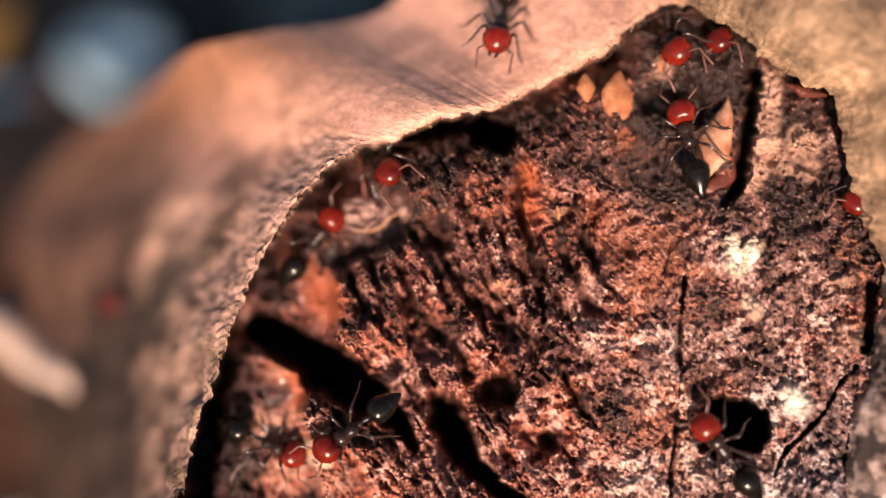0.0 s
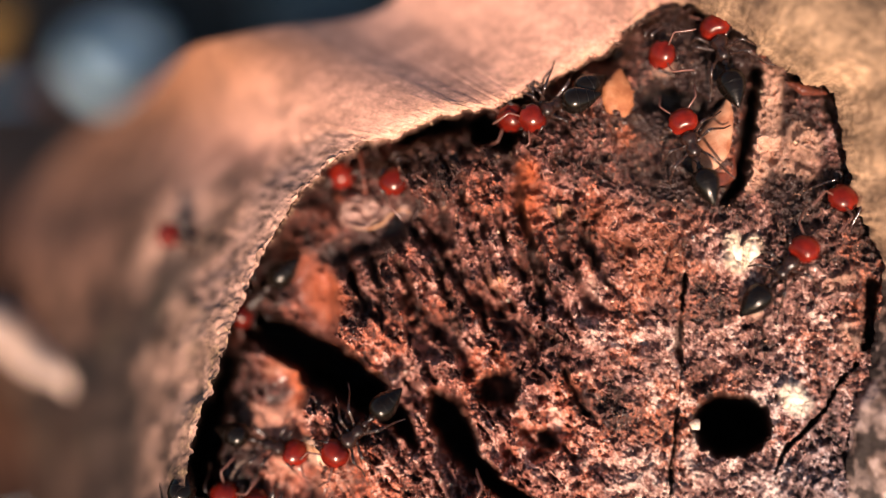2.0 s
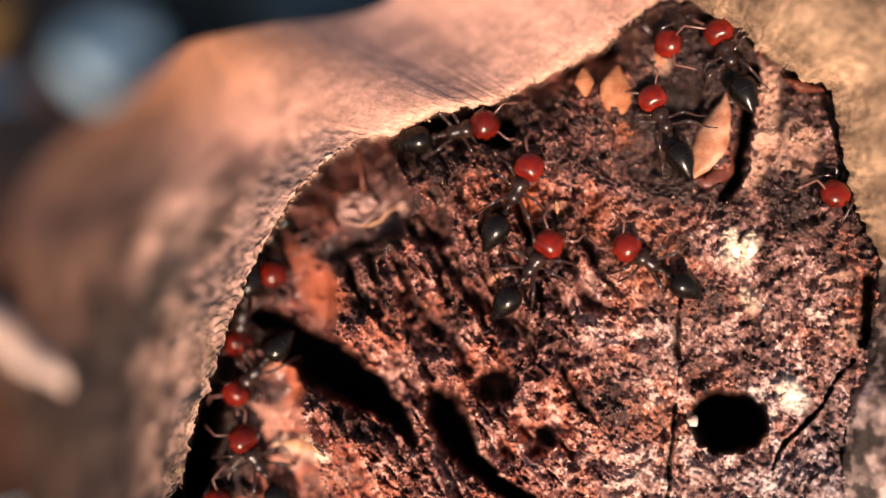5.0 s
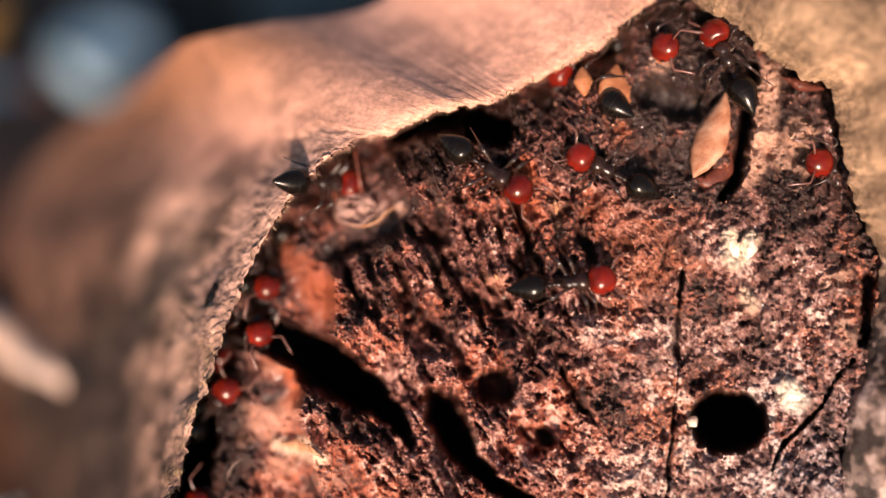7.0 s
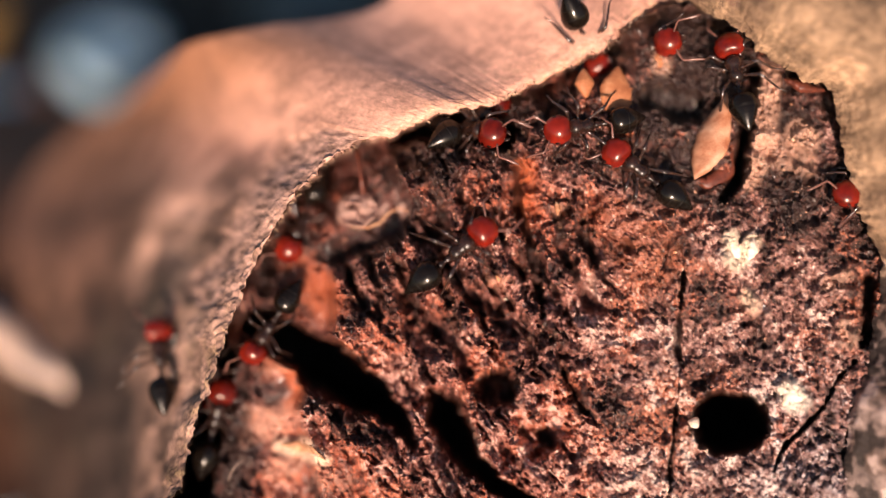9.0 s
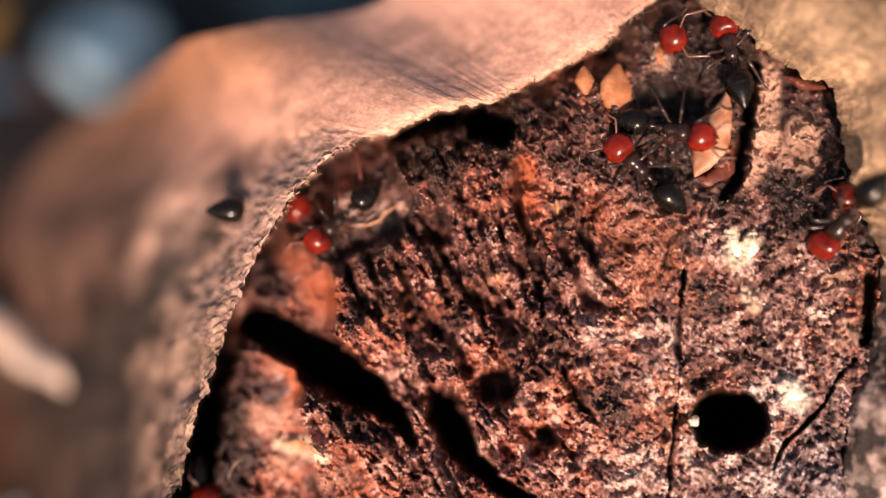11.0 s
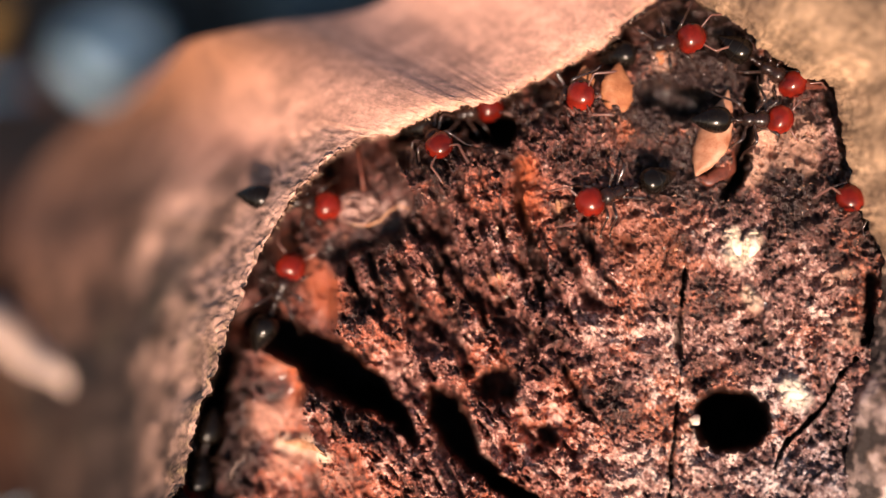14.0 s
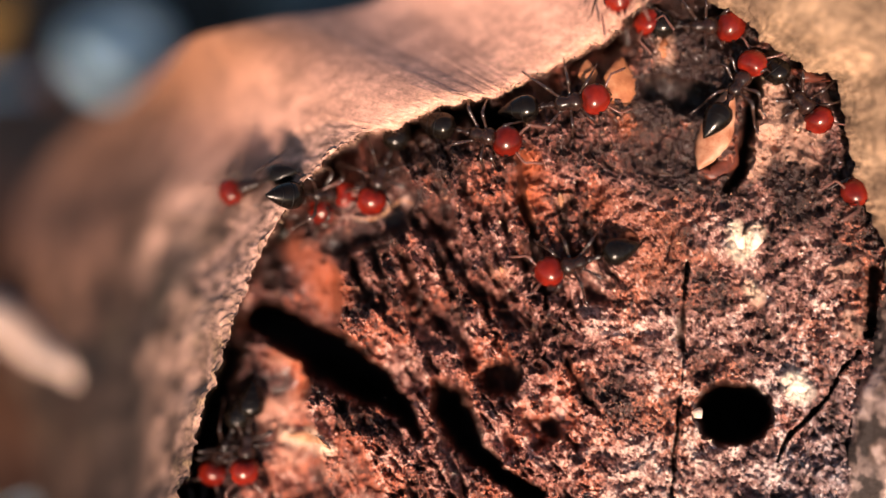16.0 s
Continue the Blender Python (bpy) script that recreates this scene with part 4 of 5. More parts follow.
def build_twig():
    p0, p1 = spot(*(-19.0, -2.9), 52), spot(*(-15.2, -5.6), 48.5)
    mid = (p0 + p1) * 0.5
    root = new("broken_twig")
    root.location = mid
    tagged(root, "pale broken twig stub on the bark", "twig")
    pts = [p0 + (p1 - p0) * (k / 10) - mid + Vector((0, 0, 0.0006 * math.sin(k * 0.9))) for k in range(11)]
    part("stem", tube(pts, [0.0015 - 0.00007 * k for k in range(11)], 12), TWIG, root)
    part("broken_tip", tube([pts[-1] + (p1 - p0) * (0.012 * k) for k in range(5)], [0.0008, 0.0007, 0.0005, 0.00035, 0.0001], 10), TWIG, root, "splintered pale end")


build_twig()


# ---- ants ----
# Ant space: forward is x, the feet stand at z = 0; lengths in mm.
LEGS = [(0.75, 52, 1.45), (0.42, 92, 1.55), (0.08, 138, 1.85)]   # station, splay, reach
BODY_UP = 0.62


def scaled(bm, k=MM):
    bmesh.ops.scale(bm, vec=(k, k, k), verts=bm.verts)
    return bm


def build_ant():
    ant = new("ant")
    skull = lathe([(-0.62, 0), (-0.59, 0.26), (-0.50, 0.44), (-0.34, 0.57), (-0.10, 0.64), (0.14, 0.61), (0.34, 0.52),
                   (0.48, 0.41), (0.58, 0.27), (0.62, 0.12), (0.63, 0)], 26, 0.80)
    for v in skull.verts:                      # a notch between the hind corners, and a flatter face
        v.co.x += 0.07 * math.exp(-(v.co.y / 0.24) ** 2) * max(0.0, min(1.0, (-0.1 - v.co.x) / 0.5))
        v.co.y *= 1.03
        v.co.z -= 0.10 * max(0.0, v.co.x) ** 2 if v.co.z > 0 else 0.0
    head = part("head", scaled(skull), HEAD_RED, ant,
                "glossy dark red head", pose(1.45 * MM, 0, 0.80 * MM, 0, 14, 0))
    for s in (-1, 1):
        bm = bmesh.new()
        bmesh.ops.create_uvsphere(bm, u_segments=10, v_segments=8, radius=0.11)
        for v in bm.verts:
            v.co.y *= 0.5
        part("eye", scaled(bm), SHELL_BLACK, head, "small black eye", pose(0.08 * MM, s * 0.57 * MM, 0.18 * MM))
        part("mandible", scaled(tube([(0, 0, 0), (0.16, -s * 0.02, -0.02), (0.26, -s * 0.12, -0.03)], [0.09, 0.07, 0.02], 8)), SHELL_BROWN,
             head, "", pose(0.52 * MM, s * 0.17 * MM, -0.16 * MM))
    part("thorax", scaled(lathe([(-0.66, 0), (-0.62, 0.17), (-0.45, 0.30), (-0.24, 0.31), (-0.10, 0.25), (0.06, 0.33), (0.28, 0.42), (0.46, 0.36),
                                 (0.60, 0.20), (0.68, 0)], 18, 0.95, -0.12)), SHELL_BROWN, ant, "dark brown thorax", pose(0.36 * MM, 0, 0.68 * MM, 0, -4, 0))
    part("waist", scaled(lathe([(-0.40, 0), (-0.36, 0.12), (-0.24, 0.16), (-0.12, 0.09), (0.02, 0.09), (0.14, 0.17), (0.26, 0.13), (0.34, 0.06), (0.36, 0)],
                               14, 1.0)), SHELL_BROWN, ant, "", pose(-0.52 * MM, 0, 0.62 * MM))
    gaster = part("gaster", scaled(lathe([(0.84 * x, 0.90 * r) for x, r in [(0.86, 0), (0.84, 0.20), (0.76, 0.40), (0.60, 0.56), (0.38, 0.645), (0.10, 0.65), (-0.20, 0.585), (-0.50, 0.46),
                                          (-0.78, 0.31), (-1.00, 0.17), (-1.16, 0.08), (-1.22, 0)]], 26, 0.88)), SHELL_BLACK, ant,
                  "glossy black heart-shaped gaster", pose(-1.62 * MM, 0, 0.78 * MM, 0, -6, 0))
    for x, r in ((0.04, 0.583), (-0.37, 0.437), (-0.67, 0.266)):
        bm = lathe([(x - 0.03, r - 0.03), (x - 0.012, r + 0.004), (x + 0.012, r + 0.006), (x + 0.03, r - 0.03)], 26, 0.88)
        part("segment_band", scaled(bm), BAND, gaster, "thin dull band between plates")
    for s in (-1, 1):
        part("feeler", scaled(tube([(0, 0, 0), (0.25, s * 0.10, 0.10), (0.62, s * 0.24, 0.16), (0.72, s * 0.25, 0.14), (0.95, s * 0.12, -0.08),
                                    (1.20, s * 0.00, -0.32), (1.32, s * -0.04, -0.42)], [0.055, 0.045, 0.042, 0.05, 0.05, 0.065, 0.03], 7)),
             FEELER, ant, "reddish elbowed feeler", pose(1.80 * MM, s * 0.26 * MM, 0.78 * MM, 0, 0, s * 28))
        for x, splay, reach in LEGS:
            bm = tube([(0, 0, 0), (0.16, 0, -0.05), (0.30, 0, 0.04), (reach * 0.40, 0, 0.36), (reach * 0.50, 0, 0.40), (reach * 0.62, 0, 0.12),
                       (reach * 0.80, 0, -0.38), (reach * 0.86, 0, -0.52), (reach * 0.97, 0, -BODY_UP + 0.03), (reach * 1.06, 0, -BODY_UP)],
                      [0.10, 0.09, 0.06, 0.085, 0.07, 0.055, 0.05, 0.035, 0.03, 0.025], 7)
            part("leg", scaled(bm), LIMB, ant, "", pose(x * MM, s * 0.20 * MM, BODY_UP * MM, 0, 0, s * splay))
    return tagged(ant, "small ant with glossy red head and black gaster", "ant", "ants on the broken log")


def rim_gap(a, b):
    return float(np.sqrt(((rim_line - (a, b)) ** 2).sum(1)).min())


def stand(a, b, mode):
    """Depth at which an ant stands: a on the wood or tucked under the bark, b on wood or bark, i inside the log."""
    wood = float(face_depth(a, b)) - 0.15 - 0.6 * float(step(1.0, 0.2, near_line(np.array(a), np.array(b), SPLINTER_LINE)))
    within = bool(inside(np.array(a), np.array(b), rim_line[::3]))
    if within and mode != "i":
        return wood + 0.85 * float(rim_hollow(np.array(a), np.array(b), np.array(rim_gap(a, b))))
    if mode == "a":
        gap = rim_gap(a, b)
        if gap < 6.0:
            return wood + 2.6 + 2.2 * gap
        mode = "b"
    on_bark = wood if within else float(bark_d[np.argmin((bark_a - a) ** 2 + (bark_b - b) ** 2)]) - 0.5 - 0.35 * float(step(5.0, 1.5, rim_gap(a, b)))
    return on_bark if mode == "b" else max(wood, on_bark) + 16.0


def ant_pose(ha, hb, hd, ga, gb, gd):
    """Ant with its head over one place and its gaster towards the other."""
    h, g = spot(ha, hb, hd), spot(ga, gb, gd)
    up = (EYE - h).normalized()
    way = h - g
    lift = way.dot(up)
    flat = way - up * lift
    lift = max(-0.75 * flat.length, min((0.75 if gd - hd < 3.0 else 1.7) * flat.length, lift))
    if gd - hd > 0.8 and flat.length < 3.0 * MM:      # a gaster hidden under the bark hangs down
        lift = max(lift, min(math.sqrt(9.0 * MM * MM - flat.length_squared), 2.4 * flat.length))
    way = (flat + up * lift).normalized()
    side = up.cross(way).normalized()
    top = way.cross(side)
    m = Matrix((way, side, top)).transposed().to_4x4()
    m.translation = h - way * (1.45 * MM)
    return m


# seconds, head right / up, gaster right / up (mm on the plan), where it stands: a on the wood, b on wood or bark, i inside
ANT_ROWS = [
    [(0, 10.48, -6.81, 12.34, -9.25, "a"), (0.3, 11.39, -5.44, 11.78, -8.8, "a"), (0.5, 12.02, -3.59, 11.65, -7.08, "a"),
     (0.6, 11.49, -2.74, 11.49, -6.61, "a"), (0.9, 13.02, -0.33, 11.63, -3.03, "a"), (1, 14.7, -0.01, 12.34, -2.68, "a"),
     (1.5, 14.74, 0.39, 12.3, -2.47, "a"), (2, 14.62, 0.05, 12.11, -2.62, "a"), (2.5, 14.51, -0.68, 11.6, -3.07, "a"),
     (3, 13.58, -0.63, 11.6, -3.57, "a"), (3.5, 11.37, -0.41, 11.91, -3.77, "a"), (4, 7.54, -2.38, 10.68, -3.54, "a"),
     (4.2, 6.83, -1.11, 9.34, -2.83, "a"), (5.2, 7.49, 0.49, 10.28, -1.37, "a"), (6.3, 8.07, 0.74, 10.99, -0.38, "a"),
     (6.5, 8.5, 1.57, 11.17, -0.24, "a"), (7, 5.52, 3.85, 8.5, 2.34, "a"), (7.5, 4.36, 4.43, 7.22, 2.69, "a"),
     (8, 2.26, 4.98, 4.24, 3.59, "a"), (8.4, 1.4, 5.27, 2.9, 3.99, "i"), (9.5, 0.3, 6.34, 1.69, 5.64, "i")],
    [(0, 1.43, -12.96, 1.66, -15.98, "b"), (2, 0.93, -10.51, 1.39, -13.53, "b"), (2.4, 0.42, -7.53, 1.27, -10.13, "a"),
     (2.5, 0.23, -7.37, 1.16, -9.92, "a"), (3, -0.47, -6.94, 1.16, -9.61, "a"), (3.5, 3.36, -4.58, 1.62, -7.14, "a"),
     (4, 3.29, 1.1, 3.67, -2.03, "a"), (4.2, 2.56, 0.75, 3.26, -2.27, "a"), (5.2, 4.71, 0.02, 2.62, -1.83, "a"),
     (6.3, 6.3, -0.75, 3.15, -1.91, "a"), (6.5, 7.38, -0.99, 4.32, -1.75, "a"), (7, 6.41, -1.25, 3.74, -1.56, "a"),
     (7.5, 6.52, -1.49, 3.85, -2.65, "a"), (8, 9.34, 1.73, 7.02, -0.59, "a"), (8.5, 9.97, 4.51, 9.62, 1.57, "a"),
     (9, 7.03, 4.04, 9.35, 2.3, "a"), (9.2, 6.92, 3.98, 9.31, 2.22, "a"), (11.3, 7.15, 4.13, 9.35, 1.97, "a"),
     (11.5, 7.08, 3.82, 9.35, 1.85, "a"), (12, 6.8, 3.35, 9.24, 1.5, "a"), (12.5, 6.99, 3.33, 9.24, 1.47, "a"),
     (13, 7.54, 3.91, 9.12, 1.59, "a"), (13.5, 6.53, 2.47, 9.32, 2.24, "a"), (14, 5.72, 1.81, 8.51, 2.74, "a"),
     (14.5, 4.95, 2.37, 7.85, 2.44, "a"), (14.7, 4.84, 0.88, 7.62, 2.05, "a"), (15, 6.81, -1.16, 7.62, 1.39, "a"),
     (15.5, 7.01, -2.18, 7.59, 0.19, "a"), (16, 4.07, -1.27, 6.97, -0.41, "a")],
    [(0, 9.74, 5.66, 10.48, 2.71, "a"), (0.5, 10.33, 5.92, 10.68, 3.14, "a"), (1, 10.48, 5.72, 10.71, 3.12, "a"),
     (1.5, 9.86, 5.26, 10.63, 2.99, "a"), (2, 9.79, 5.23, 10.63, 3, "a"), (2.5, 9.79, 4.98, 10.63, 2.89, "a"),
     (3, 9.4, 4.74, 11.02, 2.76, "a"), (3.5, 9.7, 4.98, 11.19, 2.73, "a"), (4, 9.75, 4.93, 11.19, 2.5, "a"),
     (5.2, 8.42, 6.29, 9.58, 3.74, "a"), (6.3, 7.56, 7.65, 8.25, 4.75, "a"), (6.5, 7.45, 7.76, 8.03, 4.75, "a"),
     (7, 5.01, 7.1, 7.57, 5.59, "a"), (7.5, 5.13, 6.64, 8.03, 5.94, "a"), (8, 4.93, 6.72, 8.07, 5.91, "a"),
     (8.5, 5.33, 5.91, 8.23, 5.63, "a"), (9, 4.43, 4.92, 7.15, 5.32, "a"), (9.2, 4.59, 4.84, 7.26, 5.42, "a"),
     (9.8, 4.94, 3.54, 6.34, 5.86, "a"), (10.4, 7.96, 3.75, 6.34, 5.84, "a"), (11.3, 11.91, 4.99, 9.01, 4.76, "a"),
     (11.5, 12.09, 4.82, 9.01, 4.75, "a"), (12, 12.14, 4.91, 9.24, 4.63, "a"), (12.5, 12.19, 4.56, 9.59, 4.37, "a"),
     (13, 12.25, 5.6, 9.58, 4.49, "a"), (13.5, 12.22, 4.84, 9.43, 4.67, "a"), (14, 13.38, 5.25, 10.2, 5.25, "a"),
     (14.5, 12.73, 5.92, 9.76, 4.76, "a"), (15, 12.73, 5.92, 9.71, 4.57, "a"), (15.5, 12.41, 6.22, 9.95, 4.25, "a"),
     (16, 12.31, 7.01, 10.52, 4.23, "a")],
    [(0, 9.78, 8.05, 8.39, 9.79, "a"), (0.5, 10.33, 7.9, 8.59, 9.06, "a"), (1, 11.06, 7.65, 9.32, 7.65, "a"),
     (1.5, 11.26, 8.21, 10.95, 6.24, "a"), (2, 11.14, 8.99, 11.84, 6.66, "a"), (2.5, 11.26, 9.16, 11.95, 6.33, "a"),
     (3, 11.37, 8.96, 12.42, 6.41, "a"), (3.5, 11.33, 8.99, 12.42, 6.79, "a"), (4, 11.49, 8.76, 12.3, 6.56, "a"),
     (6.5, 11.23, 8.69, 12.33, 6.6, "a"), (7, 11.23, 8.66, 12.33, 6.41, "a"), (7.5, 11.28, 8.61, 12.49, 6.41, "a"),
     (8, 11.43, 8.53, 12.36, 6.26, "a"), (8.5, 11.59, 8.65, 12.29, 6.21, "a"), (9, 11.79, 8.1, 12.25, 6.13, "a"),
     (11.5, 11.51, 8.99, 12.14, 6.49, "a"), (12, 11.33, 9.27, 12.26, 6.83, "a"), (12.5, 10.56, 8.16, 11.67, 7.04, "a"),
     (13, 9.58, 9.71, 10.63, 8.32, "a"), (13.5, 9.67, 10.59, 10.87, 8.62, "a"), (14, 10.48, 10.86, 11.52, 8.43, "a"),
     (14.5, 9.25, 9.06, 10.75, 9.17, "a"), (15, 10.41, 11.02, 11.8, 8.7, "a"), (16, 11.5, 12.01, 12.43, 10.15, "a")],
    [(0, 8.27, 8.4, 6.07, 9.56, "i"), (0.5, 8.54, 6.09, 6.03, 6.85, "a"), (1, 8.62, 7.76, 6.65, 6.95, "a"),
     (1.5, 10.1, 7.51, 8.12, 8.56, "a"), (2, 9.4, 8.17, 7.43, 8.17, "a"), (2.5, 10.1, 8.07, 7.54, 8.3, "a"),
     (2.7, 9.24, 8.54, 7.1, 8.4, "a"), (2.9, 8.47, 9.08, 6.7, 8.1, "a"), (3.1, 8.08, 8.75, 6.3, 7.9, "a"), (3.3, 8.54, 9.12, 6.6, 8.2, "a"), (3.5, 9.86, 8.88, 7.43, 8.41, "a"), (4, 9.75, 8.65, 7.54, 8.41, "a"),
     (6.5, 9.59, 8.23, 7.68, 8.46, "a"), (7, 9.61, 8.26, 7.52, 8.38, "a"), (7.5, 9.59, 8.38, 7.45, 8.15, "a"),
     (8, 9.81, 8.46, 7.14, 8.11, "a"), (8.5, 10.2, 8.83, 8.11, 8.18, "a"), (9, 9.58, 8.68, 7.26, 8.1, "a"),
     (11.5, 9.77, 8.69, 7.38, 8.11, "a"), (12, 8.66, 8.76, 6.8, 8.34, "a"), (12.5, 9.47, 9.74, 7.5, 8.67, "a"),
     (13, 8.54, 9.48, 6.91, 7.86, "a"), (13.5, 8.62, 9.09, 6.53, 7.46, "a"), (14, 10.06, 8.59, 7, 7.85, "a"),
     (14.5, 10.06, 8.13, 7.16, 7.9, "a"), (15, 10.41, 8.19, 7.04, 7.82, "a"), (15.5, 11.3, 8.5, 8.05, 8.43, "a"),
     (16, 11.5, 8.8, 8.48, 8.87, "a")],
    [(0, 12.1, 11.88, 10.71, 13.27, "b"), (12.3, 12.14, 10.81, 10.75, 12.44, "b"), (12.7, 13.07, 8.67, 11.21, 10.52, "b"),
     (13, 13.53, 7.04, 11.56, 8.67, "a"), (13.5, 13.73, 7, 11.29, 8.51, "a"), (14, 14.19, 6.73, 11.52, 8.43, "a"),
     (14.5, 14.35, 6.62, 11.8, 8.25, "a"), (15, 13.77, 6.1, 11.73, 8.35, "a"), (15.5, 15.36, 4.83, 13.5, 7.03, "a"),
     (16, 15.21, 4.93, 13.7, 6.67, "a")],
    [(0, 11.48, 8.28, 10.48, 10.49, "a"), (0.5, 12.18, 6.97, 11.14, 9.29, "a"), (1, 11.75, 8.92, 10.71, 11.13, "b"),
     (1.5, 11.6, 10.41, 10.44, 12.27, "b"), (2.2, 12.53, 12.43, 10.91, 13.82, "b")],
    [(0, -1.94, 2.94, -3.45, 4.45, "a"), (0.5, -1.98, 2.21, -3.25, 3.83, "a"), (1, -2.13, 1.89, -3.45, 3.59, "a"),
     (1.5, -1.58, 1.71, -3.25, 2.99, "a"), (2, -1.91, 2.6, -3.48, 4.11, "a"), (2.5, -1.86, 3.08, -3.83, 4.01, "a"),
     (3, -3.83, 2.53, -5.34, 3.97, "a"), (3.3, -1.63, 3.53, -3.95, 3.76, "a"), (3.5, -0.8, 4.2, -3.2, 3.9, "a"),
     (4, 1.04, 5.51, -1.98, 4.35, "a"), (5.2, 1.69, 5.02, -0.17, 4.67, "a"), (6.5, 2.04, 3.28, 0.26, 4.12, "a"),
     (7, 3.11, 2.46, 1.18, 3.74, "a"), (7.5, 2.34, 3.32, 0.37, 3.97, "a"), (8, 2.08, 4.75, 0.17, 5.28, "a"),
     (8.5, 2.31, 5.05, 0.1, 4.82, "a"), (9, 2.39, 4.74, 0.3, 5.2, "a"), (9.2, 2.9, 4.26, 1, 4.96, "a"),
     (11.3, 1, 5.8, -0.86, 4.99, "i"), (11.7, 0.07, 4.98, -1.56, 4.17, "a"), (12, 0.3, 4.75, -1.44, 4.35, "a"),
     (12.5, 2.04, 5.07, -0.74, 4.03, "a"), (13, 1.18, 5.65, -0.98, 4.49, "a"), (14, 1.66, 5.76, -0.43, 5.18, "a"),
     (15, 1.82, 5.45, -0.04, 4.99, "a"), (15.5, 1.78, 5.06, 0.04, 4.02, "a"), (16, 2.56, 4.11, 0.59, 4.58, "a")],
    [(0, -1.13, 7, -1.01, 9.09, "i"), (12.4, -1.21, 5.91, -0.98, 8, "i"), (13, -0.98, 3.44, -1.09, 5.65, "a"),
     (13.5, -0.32, 2.93, -0.9, 5.02, "a"), (14, 0.08, 3.78, -1.01, 5.29, "a"), (14.5, 0.66, 2.09, 0.42, 4.65, "a"),
     (15, 0.42, 4.01, 0.19, 5.92, "a"), (15.5, 0.16, 4.94, 0.04, 6.92, "i"), (16, 0.12, 5.27, -0.11, 7.36, "i")],
    [(0, -4.66, 1.55, -6.35, -0.66, "a"), (0.5, -4.76, 1.75, -5.46, -0.81, "a"), (1, -4.38, 0.68, -6.12, -1.41, "a"),
     (1.5, -5.11, 2.75, -6.73, 0.55, "a"), (2, -3.95, 3.3, -6.73, 2.25, "a"), (2.5, -4.41, 3.31, -5.81, 1.22, "a"),
     (3, -4.88, 1.46, -5.81, -0.67, "a"), (3.5, -3.72, 2.61, -5.34, 0.99, "a"), (4, -5.06, 2.33, -6.04, 0.06, "a"),
     (4.6, -4.38, 4.22, -5.31, 2.36, "i"), (9.8, -3.88, 4.47, -3.41, 6.09, "i"), (10.8, -4.81, 0.95, -3.18, 2.57, "a"),
     (11.5, -6.2, -1.06, -3.76, 0.8, "a"), (12, -7.59, -2.17, -5.5, -0.13, "a"), (12.5, -8.8, -3.29, -7.36, -1.89, "a"),
     (13, -8.99, -5.03, -8.52, -2.47, "a"), (13.6, -9.48, -6.58, -9.02, -4.02, "i"), (16, -9.63, -7.73, -9.16, -5.17, "i")],
    [(0, -9.02, -7.16, -9.48, -9.71, "i"), (12.8, -8.75, -6.65, -9.22, -8.97, "i"), (13.5, -8.09, -4.03, -8.79, -6.82, "a"),
     (14, -6.35, -0.74, -7.51, -3.41, "a"), (14.5, -5.61, 0.59, -7.47, -1.85, "a"), (15, -6.77, -0.77, -8.05, -3.83, "a"),
     (15.5, -7.04, -1.21, -6.34, -2.6, "a"), (16, -7.54, -2.15, -6.84, -0.3, "i")],
    [(0, -3.45, 6.31, -4.38, 4.91, "i"), (13.8, -2.75, 4.81, -4.61, 3.42, "i"), (14.5, -3.24, 3.02, -5.33, 1.44, "a"),
     (15, -3.52, 2.43, -5.38, 1.04, "a"), (15.5, -5.02, 1, -6.64, 0.35, "a"), (16, -4.82, 1.56, -6.45, 0.68, "a")],
    [(0, -10.41, -12.73, -10.3, -15.51, "b"), (7.6, -10.18, -11.36, -10.07, -14.14, "b"), (8, -10.23, -9.88, -10.04, -12.66, "b"),
     (8.5, -10.69, -5.75, -10.92, -8.76, "b"), (9, -11.77, -3.51, -11.54, -6.75, "b"), (9.4, -12.12, -2.25, -12, -5.03, "b"),
     (10, -11.07, 0.05, -12.47, -2.27, "b"), (10.6, -8.29, 1.53, -10.84, 0.49, "b"), (11.2, -4.92, 1.7, -8.52, 2.09, "b"),
     (11.5, -4.62, 1.66, -8.4, 2.12, "b"), (12, -4.8, 1.5, -8.52, 2.31, "b"), (12.5, -4.81, 1.7, -8.52, 2.17, "b"),
     (13, -4.81, 1.59, -8.41, 2.12, "b"), (13.5, -4.73, 1.89, -8.51, 2.05, "b"), (14, -4.8, 1.76, -8.56, 2.23, "b"),
     (14.5, -4.73, 2.56, -8.51, 2.09, "b"), (15, -4.8, 2.62, -8.35, 2.2, "b"), (15.5, -4.9, 1.8, -7.3, 2.4, "b"),
     (16, -4.7, 1.95, -7.0, 1.95, "b")],
    [(0, -13.55, -2.05, -11.57, -2.24, "b"), (0.3, -15.54, -0.68, -13.45, -1.14, "b"), (0.5, -16.13, -1.16, -14.16, -0.46, "b"),
     (1, -16.56, -1.75, -14.82, -0.01, "b"), (1.3, -17.4, -2.58, -16, -0.49, "b"), (2, -20.43, -4.48, -18.57, -2.62, "b")],
    [(0, -7.9, -3.6, -7.9, -5.8, "i"), (0.6, -7.6, -2.9, -7.9, -4.9, "i"), (0.8, -7.0, -2.1, -7.6, -4.1, "a"), (1, -5.9, 1.5, -6.6, -1.2, "a"),
     (1.2, -6.3, 1.04, -6.75, -0.95, "a"), (1.4, -8.9, 0.1, -6.5, -0.05, "b"), (1.5, -9.75, -0.3, -7.5, -0.2, "b"), (2, -11.14, 0.63, -9.06, 0.35, "b"), (2.5, -12.42, 1.64, -10.33, 1.34, "b"),
